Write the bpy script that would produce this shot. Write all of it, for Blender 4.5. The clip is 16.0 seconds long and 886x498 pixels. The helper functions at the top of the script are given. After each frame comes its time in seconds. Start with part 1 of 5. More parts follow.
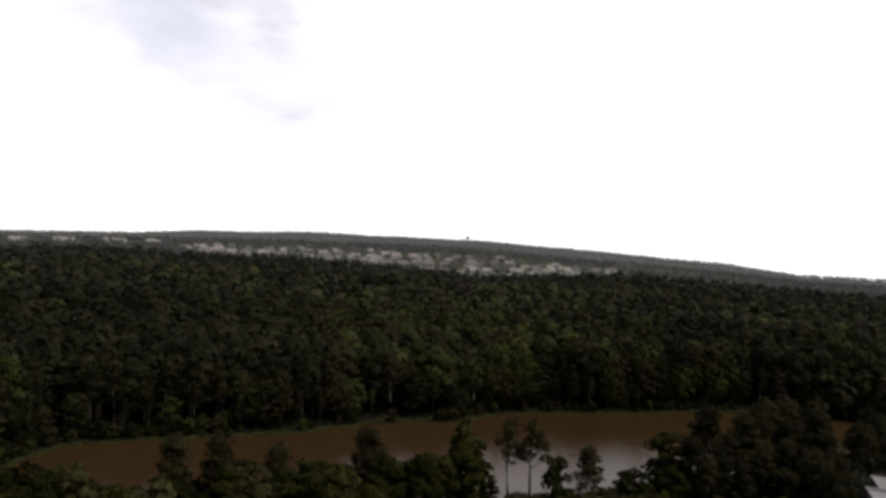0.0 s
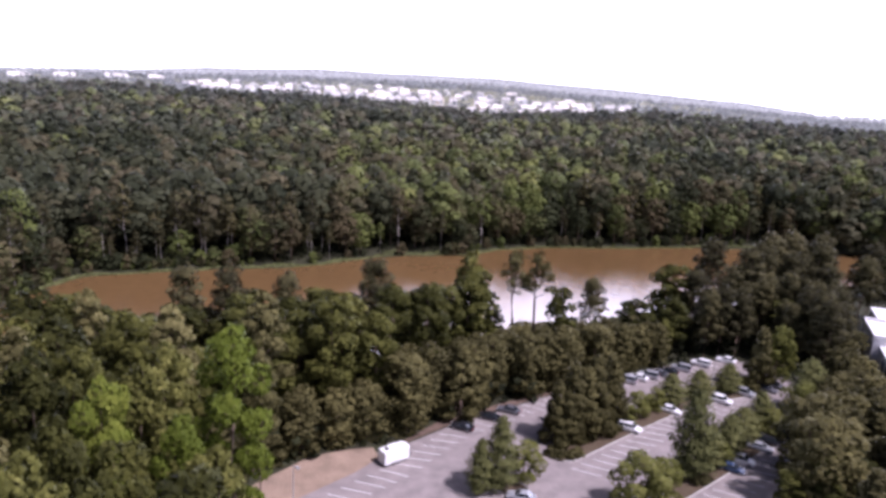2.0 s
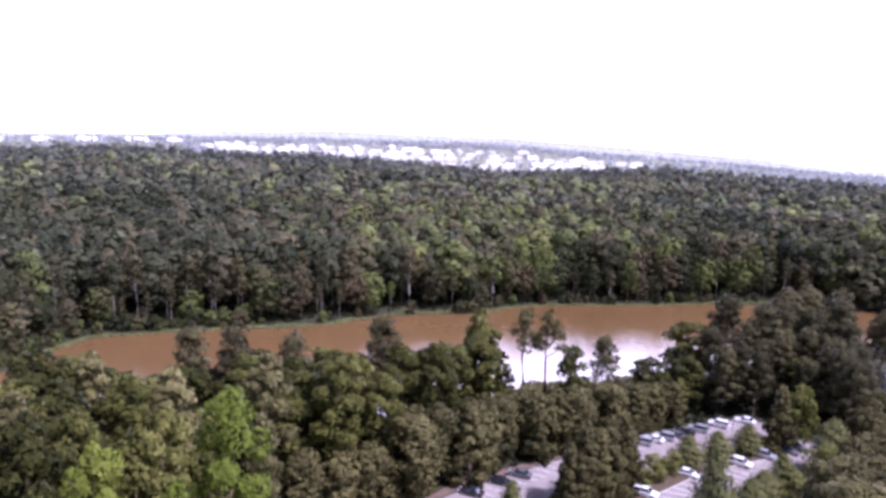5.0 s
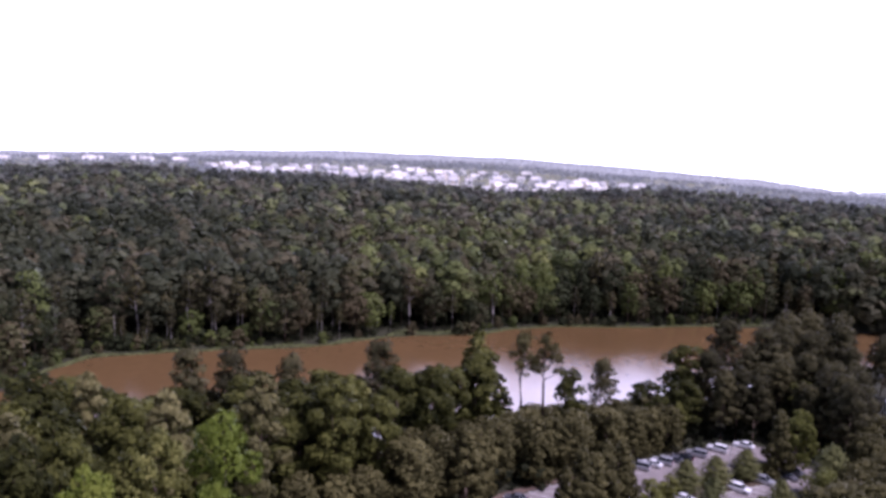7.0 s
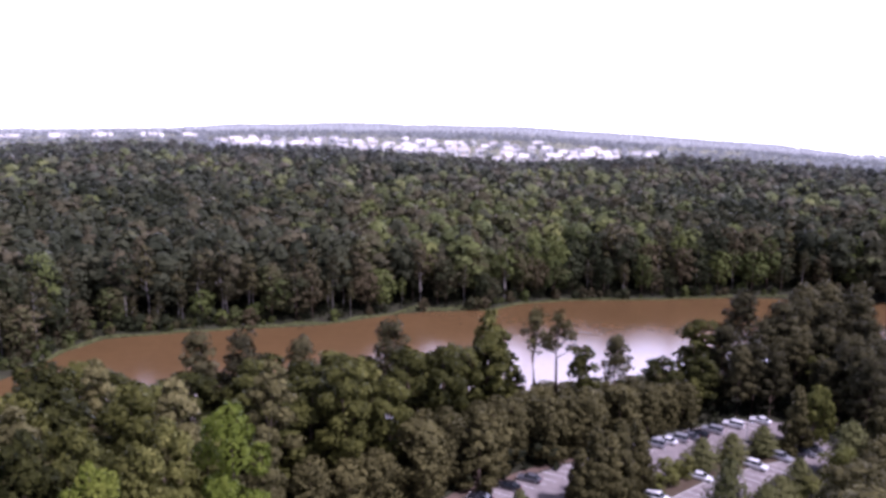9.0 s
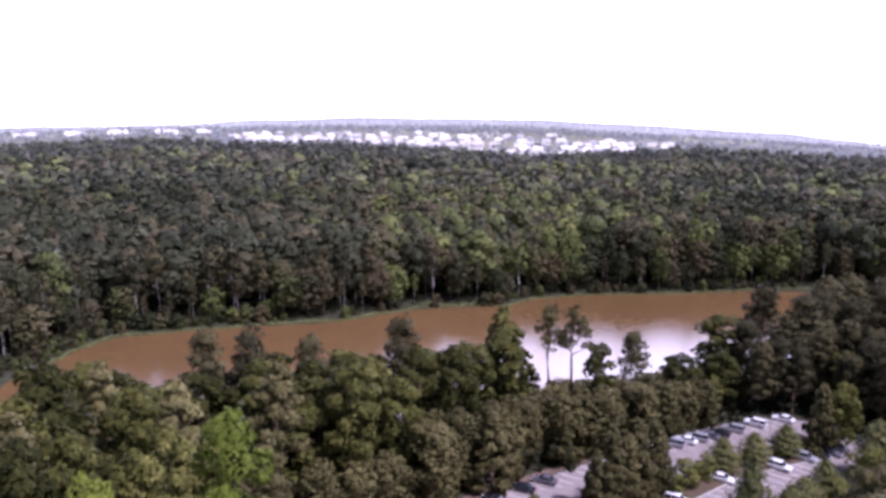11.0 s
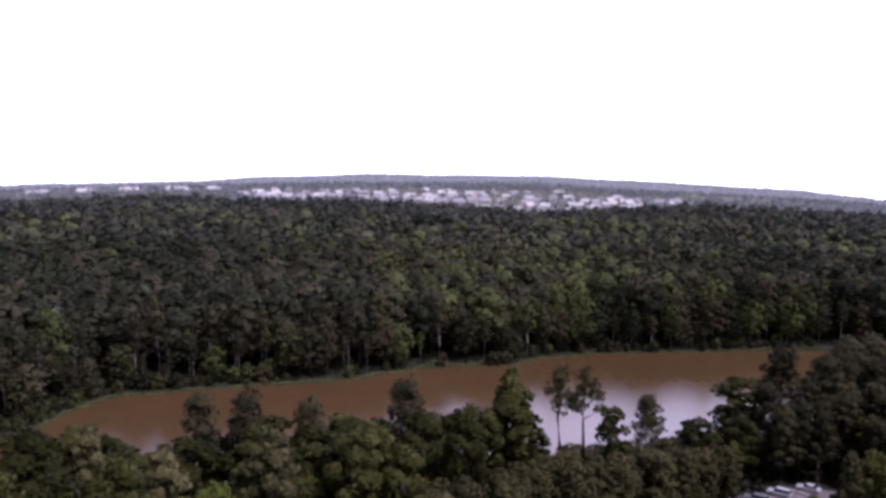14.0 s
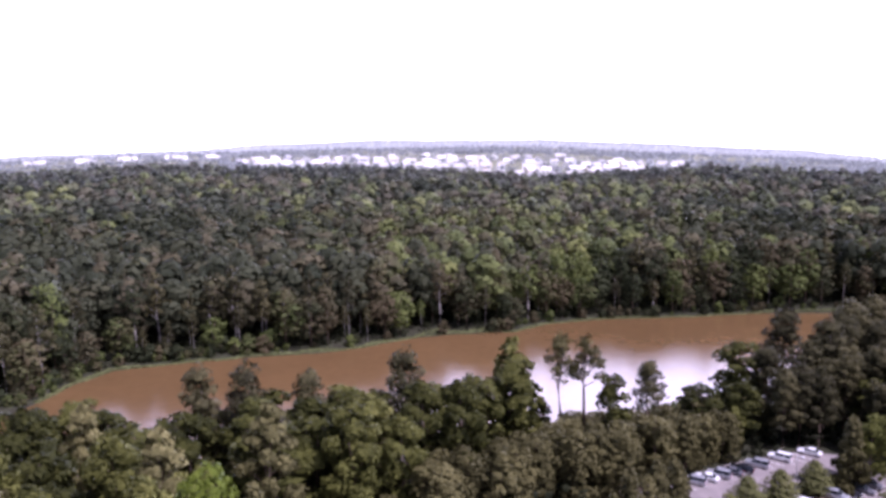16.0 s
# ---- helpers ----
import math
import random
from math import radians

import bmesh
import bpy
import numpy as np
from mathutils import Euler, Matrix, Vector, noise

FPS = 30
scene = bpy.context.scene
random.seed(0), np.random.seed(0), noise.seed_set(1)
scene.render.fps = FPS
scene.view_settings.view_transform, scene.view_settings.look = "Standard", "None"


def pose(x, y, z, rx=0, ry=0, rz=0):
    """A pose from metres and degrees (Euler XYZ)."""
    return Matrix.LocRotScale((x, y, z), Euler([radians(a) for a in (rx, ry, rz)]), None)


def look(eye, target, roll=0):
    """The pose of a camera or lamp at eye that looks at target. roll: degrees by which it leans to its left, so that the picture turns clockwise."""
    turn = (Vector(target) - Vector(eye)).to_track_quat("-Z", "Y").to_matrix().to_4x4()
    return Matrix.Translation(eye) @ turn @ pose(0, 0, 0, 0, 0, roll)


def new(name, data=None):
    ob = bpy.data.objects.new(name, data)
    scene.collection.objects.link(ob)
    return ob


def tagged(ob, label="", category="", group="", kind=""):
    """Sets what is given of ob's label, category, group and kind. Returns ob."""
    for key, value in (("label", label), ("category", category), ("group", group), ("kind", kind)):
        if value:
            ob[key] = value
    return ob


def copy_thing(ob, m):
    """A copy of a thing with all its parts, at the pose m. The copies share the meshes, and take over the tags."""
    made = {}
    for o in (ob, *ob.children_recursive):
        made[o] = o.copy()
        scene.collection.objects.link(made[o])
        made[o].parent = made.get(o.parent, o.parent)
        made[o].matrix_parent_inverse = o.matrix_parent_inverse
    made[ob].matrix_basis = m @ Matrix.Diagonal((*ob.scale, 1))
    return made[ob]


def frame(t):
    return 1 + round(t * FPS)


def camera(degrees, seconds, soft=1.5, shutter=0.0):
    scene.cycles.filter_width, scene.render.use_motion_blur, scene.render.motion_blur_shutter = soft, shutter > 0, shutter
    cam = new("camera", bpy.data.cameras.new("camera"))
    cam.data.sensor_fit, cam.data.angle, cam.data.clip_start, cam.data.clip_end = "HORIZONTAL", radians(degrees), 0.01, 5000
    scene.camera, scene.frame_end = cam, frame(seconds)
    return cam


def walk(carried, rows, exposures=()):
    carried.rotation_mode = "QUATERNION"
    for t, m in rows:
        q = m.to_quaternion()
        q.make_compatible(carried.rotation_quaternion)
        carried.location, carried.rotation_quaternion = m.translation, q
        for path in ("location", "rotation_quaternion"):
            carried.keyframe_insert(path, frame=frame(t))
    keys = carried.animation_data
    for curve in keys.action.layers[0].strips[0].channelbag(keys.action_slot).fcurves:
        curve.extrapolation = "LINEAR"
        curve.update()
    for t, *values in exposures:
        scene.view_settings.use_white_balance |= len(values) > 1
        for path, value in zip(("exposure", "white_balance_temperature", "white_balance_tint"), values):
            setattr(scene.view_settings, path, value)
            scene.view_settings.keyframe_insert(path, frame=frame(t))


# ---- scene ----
cam = camera(64.1, 16.0, soft=3.4)
PATH = [
    (0, pose(-0.000, 0.000, 65.999, 89.289, -2.689, -1.006)),
    (0.5, pose(0.699, 0.730, 65.054, 89.018, -3.306, -1.051)),
    (1, pose(0.950, 1.650, 64.510, 86.358, -3.168, -0.951)),
    (1.5, pose(1.019, 2.684, 64.207, 78.098, -2.874, -0.555)),
    (2, pose(0.992, 3.561, 63.841, 76.330, -2.669, -0.183)),
    (2.5, pose(1.144, 4.373, 63.732, 76.969, -2.352, -0.074)),
    (3, pose(1.410, 4.951, 63.600, 78.088, -2.267, 0.008)),
    (3.5, pose(1.403, 5.017, 63.315, 79.467, -1.977, -0.000)),
    (4, pose(1.706, 4.984, 63.446, 80.604, -1.952, 0.364)),
    (6.5, pose(3.414, 3.967, 64.395, 81.338, -2.038, 1.114)),
    (7, pose(3.722, 4.089, 64.624, 82.517, -2.217, 1.238)),
    (7.5, pose(3.945, 4.571, 64.912, 83.609, -2.375, 1.539)),
    (8, pose(4.071, 5.285, 65.261, 83.371, -2.312, 1.543)),
    (8.5, pose(4.106, 6.062, 65.637, 81.672, -1.837, 1.762)),
    (9, pose(4.140, 6.955, 65.911, 80.110, -1.176, 2.063)),
    (9.5, pose(4.247, 7.883, 65.990, 79.594, -0.731, 2.427)),
    (12, pose(5.008, 12.349, 65.479, 79.654, -0.588, 3.463)),
    (12.5, pose(4.979, 12.972, 65.561, 80.350, -0.574, 3.528)),
    (13, pose(4.943, 13.430, 65.495, 81.658, -0.536, 3.394)),
    (13.5, pose(4.985, 14.094, 65.387, 83.986, -0.729, 3.615)),
    (14, pose(4.965, 14.994, 65.469, 84.120, -0.457, 3.787)),
    (14.5, pose(5.027, 16.107, 65.698, 82.040, -0.123, 3.844)),
    (15, pose(5.106, 16.949, 65.952, 80.446, 0.227, 3.828)),
    (15.5, pose(5.279, 17.237, 66.171, 80.215, 0.657, 3.752)),
    (16, pose(5.818, 17.297, 66.050, 81.302, 0.439, 3.854)),
]
# seconds, stops, kelvin, tint
EXPOSURES = [
    (0.0, -2.55, 6400, 15), (1.0, -2.35, 6400, 15), (1.5, -1.02, 6300, 26), (2.0, 0.25, 5600, 36), (2.5, 0.85, 5300, 42), (3.0, 0.83, 5200, 44), (4.0, 0.91, 5200, 44),
    (6.5, 0.13, 5340, 45), (7.0, -0.07, 5340, 45), (7.5, -0.37, 5340, 45), (8.0, -0.62, 5340, 45), (8.5, -0.50, 5340, 45), (9.0, 0.15, 5340, 45), (9.5, 0.30, 5340, 45),
    (12.5, 0.46, 5340, 45), (13.0, 0.56, 5340, 45), (13.5, 0.13, 5340, 45), (14.0, -0.88, 5340, 45), (14.5, -0.77, 5340, 45), (15.0, -0.02, 5340, 45), (16.0, 0.43, 5340, 45)]
walk(cam, PATH, exposures=EXPOSURES)

# ---- sky and sun: bright broken cloud, sun high to the right and a little behind ----
SUN_EL, SUN_AZ = 57.0, 122.0      # degrees up, degrees clockwise from ahead (+y)
world = bpy.data.worlds.new("sky")
scene.world = world
world.use_nodes = True
wn, wl = world.node_tree.nodes, world.node_tree.links
wn.clear()
w_out, w_bg, w_sky = wn.new("ShaderNodeOutputWorld"), wn.new("ShaderNodeBackground"), wn.new("ShaderNodeTexSky")
w_sky.sky_type, w_sky.sun_disc = "NISHITA", False
w_sky.sun_elevation, w_sky.sun_rotation = radians(SUN_EL), radians(SUN_AZ)
w_sky.air_density, w_sky.dust_density = 1.0, 3.0
w_co, w_map, w_noise, w_ramp, w_mix = (wn.new("ShaderNodeTexCoord"), wn.new("ShaderNodeMapping"), wn.new("ShaderNodeTexNoise"),
                                       wn.new("ShaderNodeValToRGB"), wn.new("ShaderNodeMix"))
w_map.inputs["Scale"].default_value = (2.0, 2.0, 5.0)
w_map.inputs["Rotation"].default_value = (0, 0, radians(-26))
w_noise.inputs["Scale"].default_value, w_noise.inputs["Detail"].default_value = 1.5, 6.0
# a sunlit cloud bank stands low all round; blue sky opens above it
w_sep, w_high, w_sum, w_cloud, w_lit = (wn.new("ShaderNodeSeparateXYZ"), wn.new("ShaderNodeMapRange"), wn.new("ShaderNodeMath"), wn.new("ShaderNodeMix"), wn.new("ShaderNodeMapRange"))
w_high.inputs["From Min"].default_value, w_high.inputs["From Max"].default_value = 0.36, 0.52
w_high.inputs["To Min"].default_value, w_high.inputs["To Max"].default_value = 0.42, -0.35
w_sum.operation = "ADD"
w_ramp.color_ramp.elements[0].position, w_ramp.color_ramp.elements[1].position = 0.45, 0.80
w_lit.inputs["From Min"].default_value, w_lit.inputs["From Max"].default_value = 0.35, 0.62
w_cloud.data_type = w_mix.data_type = "RGBA"
w_cloud.inputs[6].default_value, w_cloud.inputs[7].default_value = (128.0, 128.0, 130.0, 1), (148.0, 148.0, 148.0, 1)
wl.new(w_co.outputs["Generated"], w_map.inputs[0])
wl.new(w_co.outputs["Generated"], w_sep.inputs[0])
wl.new(w_sep.outputs["Z"], w_high.inputs[0])
wl.new(w_map.outputs[0], w_noise.inputs["Vector"])
wl.new(w_noise.outputs[0], w_sum.inputs[0])
wl.new(w_high.outputs[0], w_sum.inputs[1])
# the cloud bank thins out towards the clear sky behind the start of the walk
w_back, w_thin = wn.new("ShaderNodeMapRange"), wn.new("ShaderNodeMath")
w_back.inputs["From Min"].default_value, w_back.inputs["From Max"].default_value = -0.35, 0.70
w_back.inputs["To Min"].default_value, w_back.inputs["To Max"].default_value = -0.46, 0.0
wl.new(w_sep.outputs["Y"], w_back.inputs[0])
wl.new(w_sum.outputs[0], w_thin.inputs[0])
wl.new(w_back.outputs[0], w_thin.inputs[1])
wl.new(w_thin.outputs[0], w_ramp.inputs[0])
wl.new(w_noise.outputs[0], w_lit.inputs[0])
wl.new(w_lit.outputs[0], w_cloud.inputs[0])
wl.new(w_ramp.outputs[0], w_mix.inputs[0])
wl.new(w_sky.outputs[0], w_mix.inputs[6])
# greyer, broken cloud towards the west
w_west, w_lift, w_puff, w_puff_map, w_gaps, w_m1, w_m2, w_grey = (wn.new("ShaderNodeMapRange"), wn.new("ShaderNodeMapRange"), wn.new("ShaderNodeTexNoise"), wn.new("ShaderNodeMapping"),
                                                      wn.new("ShaderNodeMapRange"), wn.new("ShaderNodeMath"), wn.new("ShaderNodeMath"), wn.new("ShaderNodeMix"))
w_west.inputs["From Min"].default_value, w_west.inputs["From Max"].default_value = 0.0, -0.32
w_lift.inputs["From Min"].default_value, w_lift.inputs["From Max"].default_value = 0.06, 0.17
w_puff_map.inputs["Scale"].default_value = (1.0, 1.0, 1.9)
w_puff.inputs["Scale"].default_value, w_puff.inputs["Detail"].default_value = 4.2, 6.0
w_gaps.inputs["From Min"].default_value, w_gaps.inputs["From Max"].default_value = 0.30, 0.64
w_m1.operation = w_m2.operation = "MULTIPLY"
w_grey.data_type = "RGBA"
w_grey.inputs[7].default_value = (86.0, 89.0, 101.0, 1)
wl.new(w_sep.outputs["X"], w_west.inputs[0])
wl.new(w_sep.outputs["Z"], w_lift.inputs[0])
wl.new(w_co.outputs["Generated"], w_puff_map.inputs[0])
wl.new(w_puff_map.outputs[0], w_puff.inputs["Vector"])
wl.new(w_puff.outputs[0], w_gaps.inputs[0])
wl.new(w_west.outputs[0], w_m1.inputs[0])
wl.new(w_lift.outputs[0], w_m1.inputs[1])
wl.new(w_m1.outputs[0], w_m2.inputs[0])
wl.new(w_gaps.outputs[0], w_m2.inputs[1])
wl.new(w_m2.outputs[0], w_grey.inputs[0])
wl.new(w_cloud.outputs[2], w_grey.inputs[6])
wl.new(w_grey.outputs[2], w_mix.inputs[7])
wl.new(w_mix.outputs[2], w_bg.inputs[0])
w_bg.inputs[1].default_value = 0.05
wl.new(w_bg.outputs[0], w_out.inputs[0])
sun = new("sun", bpy.data.lights.new("sun", "SUN"))
sun.data.energy, sun.data.angle, sun.data.color = 5.0, radians(4.0), (1.0, 0.94, 0.85)
sun.matrix_world = look((0, 0, 300), (-math.sin(radians(SUN_AZ)) * 100, -math.cos(radians(SUN_AZ)) * 100, 300 - 100 * math.tan(radians(SUN_EL))))

# ---- materials ----
def material(name, color, rough=0.8, spread=0.25, scale=1.0, spec=0.3, metal=0.0, bump=0.0, per_object=0.0, second=None):
    """A principled surface whose colour varies at two scales and, if asked, from object to object."""
    m = bpy.data.materials.new(name)
    m.use_nodes = True
    n, l = m.node_tree.nodes, m.node_tree.links
    b = n["Principled BSDF"]
    b.inputs["Roughness"].default_value, b.inputs["Metallic"].default_value = rough, metal
    b.inputs["Specular IOR Level"].default_value = spec
    co = n.new("ShaderNodeTexCoord")
    big, fine, add = n.new("ShaderNodeTexNoise"), n.new("ShaderNodeTexNoise"), n.new("ShaderNodeMath")
    big.inputs["Scale"].default_value, big.inputs["Detail"].default_value = 0.35 * scale, 4.0
    fine.inputs["Scale"].default_value, fine.inputs["Detail"].default_value = 5.0 * scale, 5.0
    l.new(co.outputs["Object"], big.inputs["Vector"])
    l.new(co.outputs["Object"], fine.inputs["Vector"])
    add.operation = "MULTIPLY_ADD"
    add.inputs[1].default_value = 0.4
    l.new(fine.outputs[0], add.inputs[0])
    scaled = n.new("ShaderNodeMath")
    scaled.operation = "MULTIPLY_ADD"
    scaled.inputs[1].default_value, scaled.inputs[2].default_value = 0.6, 0.0
    l.new(big.outputs[0], scaled.inputs[0])
    l.new(scaled.outputs[0], add.inputs[2])
    fac = add.outputs[0]
    if per_object:
        info, mixed = n.new("ShaderNodeObjectInfo"), n.new("ShaderNodeMath")
        mixed.operation = "MULTIPLY_ADD"
        mixed.inputs[1].default_value = per_object
        l.new(info.outputs["Random"], mixed.inputs[0])
        l.new(add.outputs[0], mixed.inputs[2])
        fac = mixed.outputs[0]
    ramp = n.new("ShaderNodeValToRGB")
    low = tuple(c * (1 - spread) for c in color)
    high = second or tuple(min(1, c * (1 + spread)) for c in color)
    ramp.color_ramp.elements[0].position, ramp.color_ramp.elements[1].position = 0.34, 0.66
    ramp.color_ramp.elements[0].color, ramp.color_ramp.elements[1].color = (*low, 1), (*high, 1)
    l.new(fac, ramp.inputs[0])
    l.new(ramp.outputs[0], b.inputs["Base Color"])
    if bump:
        bp = n.new("ShaderNodeBump")
        bp.inputs["Strength"].default_value, bp.inputs["Distance"].default_value = bump, 0.05
        l.new(fine.outputs[0], bp.inputs["Height"])
        l.new(bp.outputs[0], b.inputs["Normal"])
    return m


def foliage(name, stops, through_light=0.14, object_share=0.5):
    """Leaves: the colour runs through the stops by a tint kept on each leaf and by the object's own chance."""
    m = bpy.data.materials.new(name)
    m.use_nodes = True
    n, l = m.node_tree.nodes, m.node_tree.links
    b, out = n["Principled BSDF"], n["Material Output"]
    b.inputs["Roughness"].default_value, b.inputs["Specular IOR Level"].default_value = 0.7, 0.06
    at, info, ramp = n.new("ShaderNodeAttribute"), n.new("ShaderNodeObjectInfo"), n.new("ShaderNodeValToRGB")
    at.attribute_name = "tint"
    a, c = n.new("ShaderNodeMath"), n.new("ShaderNodeMath")
    a.operation, c.operation = "MULTIPLY", "MULTIPLY_ADD"
    a.inputs[1].default_value, c.inputs[1].default_value = object_share, 1.0 - object_share
    l.new(info.outputs["Random"], a.inputs[0])
    l.new(at.outputs["Fac"], c.inputs[0])
    l.new(a.outputs[0], c.inputs[2])
    l.new(c.outputs[0], ramp.inputs[0])
    while len(ramp.color_ramp.elements) < len(stops):
        ramp.color_ramp.elements.new(0.5)
    for e, (p, col) in zip(ramp.color_ramp.elements, stops):
        e.position = p
    for e, (p, col) in zip(ramp.color_ramp.elements, stops):
        e.color = (*col, 1)
    l.new(ramp.outputs[0], b.inputs["Base Color"])
    tr, mx = n.new("ShaderNodeBsdfTranslucent"), n.new("ShaderNodeMixShader")
    l.new(ramp.outputs[0], tr.inputs[0])
    mx.inputs[0].default_value = through_light
    l.new(b.outputs[0], mx.inputs[1])
    l.new(tr.outputs[0], mx.inputs[2])
    l.new(mx.outputs[0], out.inputs[0])
    return m


GUM_LEAF = foliage("broad_leaf", [(0.0, (0.010, 0.012, 0.004)), (0.4, (0.040, 0.042, 0.010)), (0.75, (0.096, 0.097, 0.023)), (1.0, (0.205, 0.194, 0.056))])
BRIGHT_LEAF = foliage("fresh_leaf", [(0.0, (0.040, 0.054, 0.006)), (0.5, (0.098, 0.124, 0.016)), (1.0, (0.185, 0.200, 0.034))], through_light=0.22)
PINE_LEAF = foliage("pine_needle", [(0.0, (0.020, 0.019, 0.008)), (0.5, (0.088, 0.081, 0.030)), (1.0, (0.205, 0.184, 0.070))])
LAKE_PINE_LEAF = foliage("dark_pine_needle", [(0.0, (0.018, 0.016, 0.009)), (0.5, (0.051, 0.048, 0.021)), (1.0, (0.114, 0.101, 0.042))])
# the shade below the trees is put into this dark leaf colour
UNDER_LEAF = foliage("undergrowth_leaf_painted_shade", [(0.0, (0.014, 0.016, 0.008)), (1.0, (0.050, 0.055, 0.022))], object_share=0.0)
YOUNG_PINE_LEAF = foliage("young_pine_needle", [(0.0, (0.038, 0.036, 0.015)), (0.5, (0.081, 0.074, 0.028)), (1.0, (0.146, 0.130, 0.048))])
WOODS_LEAF = foliage("mixed_woods_leaf", [(0.0, (0.028, 0.034, 0.019)), (0.25, (0.055, 0.059, 0.031)), (0.42, (0.091, 0.078, 0.043)),
                                          (0.56, (0.080, 0.095, 0.034)), (0.78, (0.119, 0.135, 0.043)), (1.0, (0.177, 0.186, 0.057))], object_share=0.0)
# inner and upland leaves step paler and bluer: haze put into their colour
THIN_HAZE_LEAF = foliage("thinly_hazed_woods_leaf", [(0.0, (0.038, 0.046, 0.031)), (0.25, (0.070, 0.076, 0.048)), (0.42, (0.108, 0.096, 0.064)),
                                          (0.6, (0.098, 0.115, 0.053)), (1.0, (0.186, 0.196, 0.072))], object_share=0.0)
MID_HAZE_LEAF = foliage("hazed_upland_woods_leaf", [(0.0, (0.050, 0.056, 0.048)), (0.3, (0.089, 0.096, 0.074)), (0.45, (0.120, 0.115, 0.091)), (0.7, (0.125, 0.139, 0.086)), (1.0, (0.180, 0.192, 0.102))], object_share=0.0)
SHORE_LEAF = foliage("shore_leaf", [(0.0, (0.021, 0.026, 0.013)), (0.28, (0.042, 0.048, 0.021)), (0.46, (0.088, 0.069, 0.036)),
                                    (0.62, (0.065, 0.082, 0.025)), (1.0, (0.128, 0.145, 0.038))], object_share=0.75)
MAPLE_LEAF = foliage("pale_maple_leaf", [(0.0, (0.060, 0.064, 0.014)), (0.5, (0.125, 0.130, 0.032)), (1.0, (0.22, 0.215, 0.070))], through_light=0.2)
CYPRESS_LEAF = foliage("light_conifer_leaf", [(0.0, (0.058, 0.064, 0.024)), (0.5, (0.112, 0.116, 0.040)), (1.0, (0.185, 0.180, 0.064))])
# distant leaves painted pale: haze is put into their base colour
PALE_HAZE_LEAF = foliage("haze_paled_woods_leaf", [(0.0, (0.22, 0.235, 0.235)), (1.0, (0.36, 0.37, 0.345))], through_light=0.4, object_share=0.0)
# the backdrop ridge on the horizon: haze put into pale leaves and a glow
DISTANT_HAZE_GLOW = foliage("far_ridge_haze_glow", [(0.0, (0.13, 0.145, 0.15)), (1.0, (0.21, 0.22, 0.205))], object_share=0.0)
DISTANT_HAZE_GLOW.node_tree.nodes["Principled BSDF"].inputs["Emission Color"].default_value = (1.0, 0.975, 0.90, 1)
DISTANT_HAZE_GLOW.node_tree.nodes["Principled BSDF"].inputs["Emission Strength"].default_value = 0.45
GRASS = foliage("bank_grass", [(0.0, (0.075, 0.088, 0.032)), (0.5, (0.125, 0.14, 0.052)), (1.0, (0.21, 0.22, 0.09))], object_share=0.0)
BARK = material("bark", (0.13, 0.095, 0.07), 0.9, 0.4, 3.0, 0.1, bump=0.6, per_object=0.2)
DARK_BARK = material("dark_pine_bark", (0.050, 0.036, 0.028), 0.95, 0.4, 3.0, 0.05, bump=0.6)
PALE_BARK = material("pale_bark", (0.34, 0.31, 0.27), 0.9, 0.3, 3.0, 0.1, bump=0.4)
SOIL = material("forest_floor", (0.045, 0.038, 0.027), 0.95, 0.4, 1.0, 0.1, bump=0.5, second=(0.05, 0.055, 0.028))
TAN_SOIL = material("pale_bare_earth", (0.27, 0.20, 0.145), 0.95, 0.3, 0.7, 0.1, bump=0.5)
RED_SOIL = material("red_earth", (0.13, 0.092, 0.07), 0.95, 0.35, 1.4, 0.1, bump=0.5)
MULCH = material("mulch", (0.13, 0.085, 0.06), 0.95, 0.4, 3.0, 0.1, bump=0.6, second=(0.11, 0.09, 0.055))
ASPHALT = material("worn_asphalt", (0.235, 0.203, 0.190), 0.85, 0.22, 1.2, 0.3, bump=0.25)
PAINT = material("road_paint", (0.72, 0.72, 0.70), 0.7, 0.15, 4.0)
KERB = material("kerb_concrete", (0.42, 0.40, 0.37), 0.85, 0.2, 3.0, bump=0.3)
WATER = material("muddy_water", (0.126, 0.074, 0.029), 0.23, 0.10, 0.08, 0.5)
WATER.node_tree.nodes["Principled BSDF"].inputs["IOR"].default_value = 1.33
TYRE = material("tyre_rubber", (0.02, 0.02, 0.02), 0.9, 0.2)
RIM = material("wheel_rim", (0.5, 0.5, 0.52), 0.35, 0.1, metal=0.9)
GLASS = material("car_glass", (0.02, 0.025, 0.03), 0.05, 0.1, spec=0.6)
LAMP_CLEAR = material("clear_lens", (0.8, 0.8, 0.78), 0.15, 0.05, spec=0.6)
LAMP_RED = material("red_lens", (0.4, 0.02, 0.02), 0.2, 0.1, spec=0.6)
TRIM = material("black_trim", (0.03, 0.03, 0.032), 0.6, 0.2)
CAR_PAINT = {
    "white": material("white_car_paint", (0.78, 0.78, 0.78), 0.25, 0.03, spec=0.6),
    "silver": material("silver_car_paint", (0.48, 0.49, 0.51), 0.3, 0.04, spec=0.6, metal=0.5),
    "black": material("black_car_paint", (0.02, 0.02, 0.024), 0.2, 0.1, spec=0.6),
    "dark blue": material("blue_car_paint", (0.03, 0.05, 0.10), 0.22, 0.1, spec=0.6),
    "dark grey": material("grey_car_paint", (0.10, 0.10, 0.11), 0.25, 0.08, spec=0.6)}
TRAILER_SKIN = material("white_trailer_skin", (0.8, 0.8, 0.79), 0.4, 0.05, 1.0)
ALU = material("aluminium", (0.6, 0.6, 0.6), 0.4, 0.1, 4.0, metal=0.8)
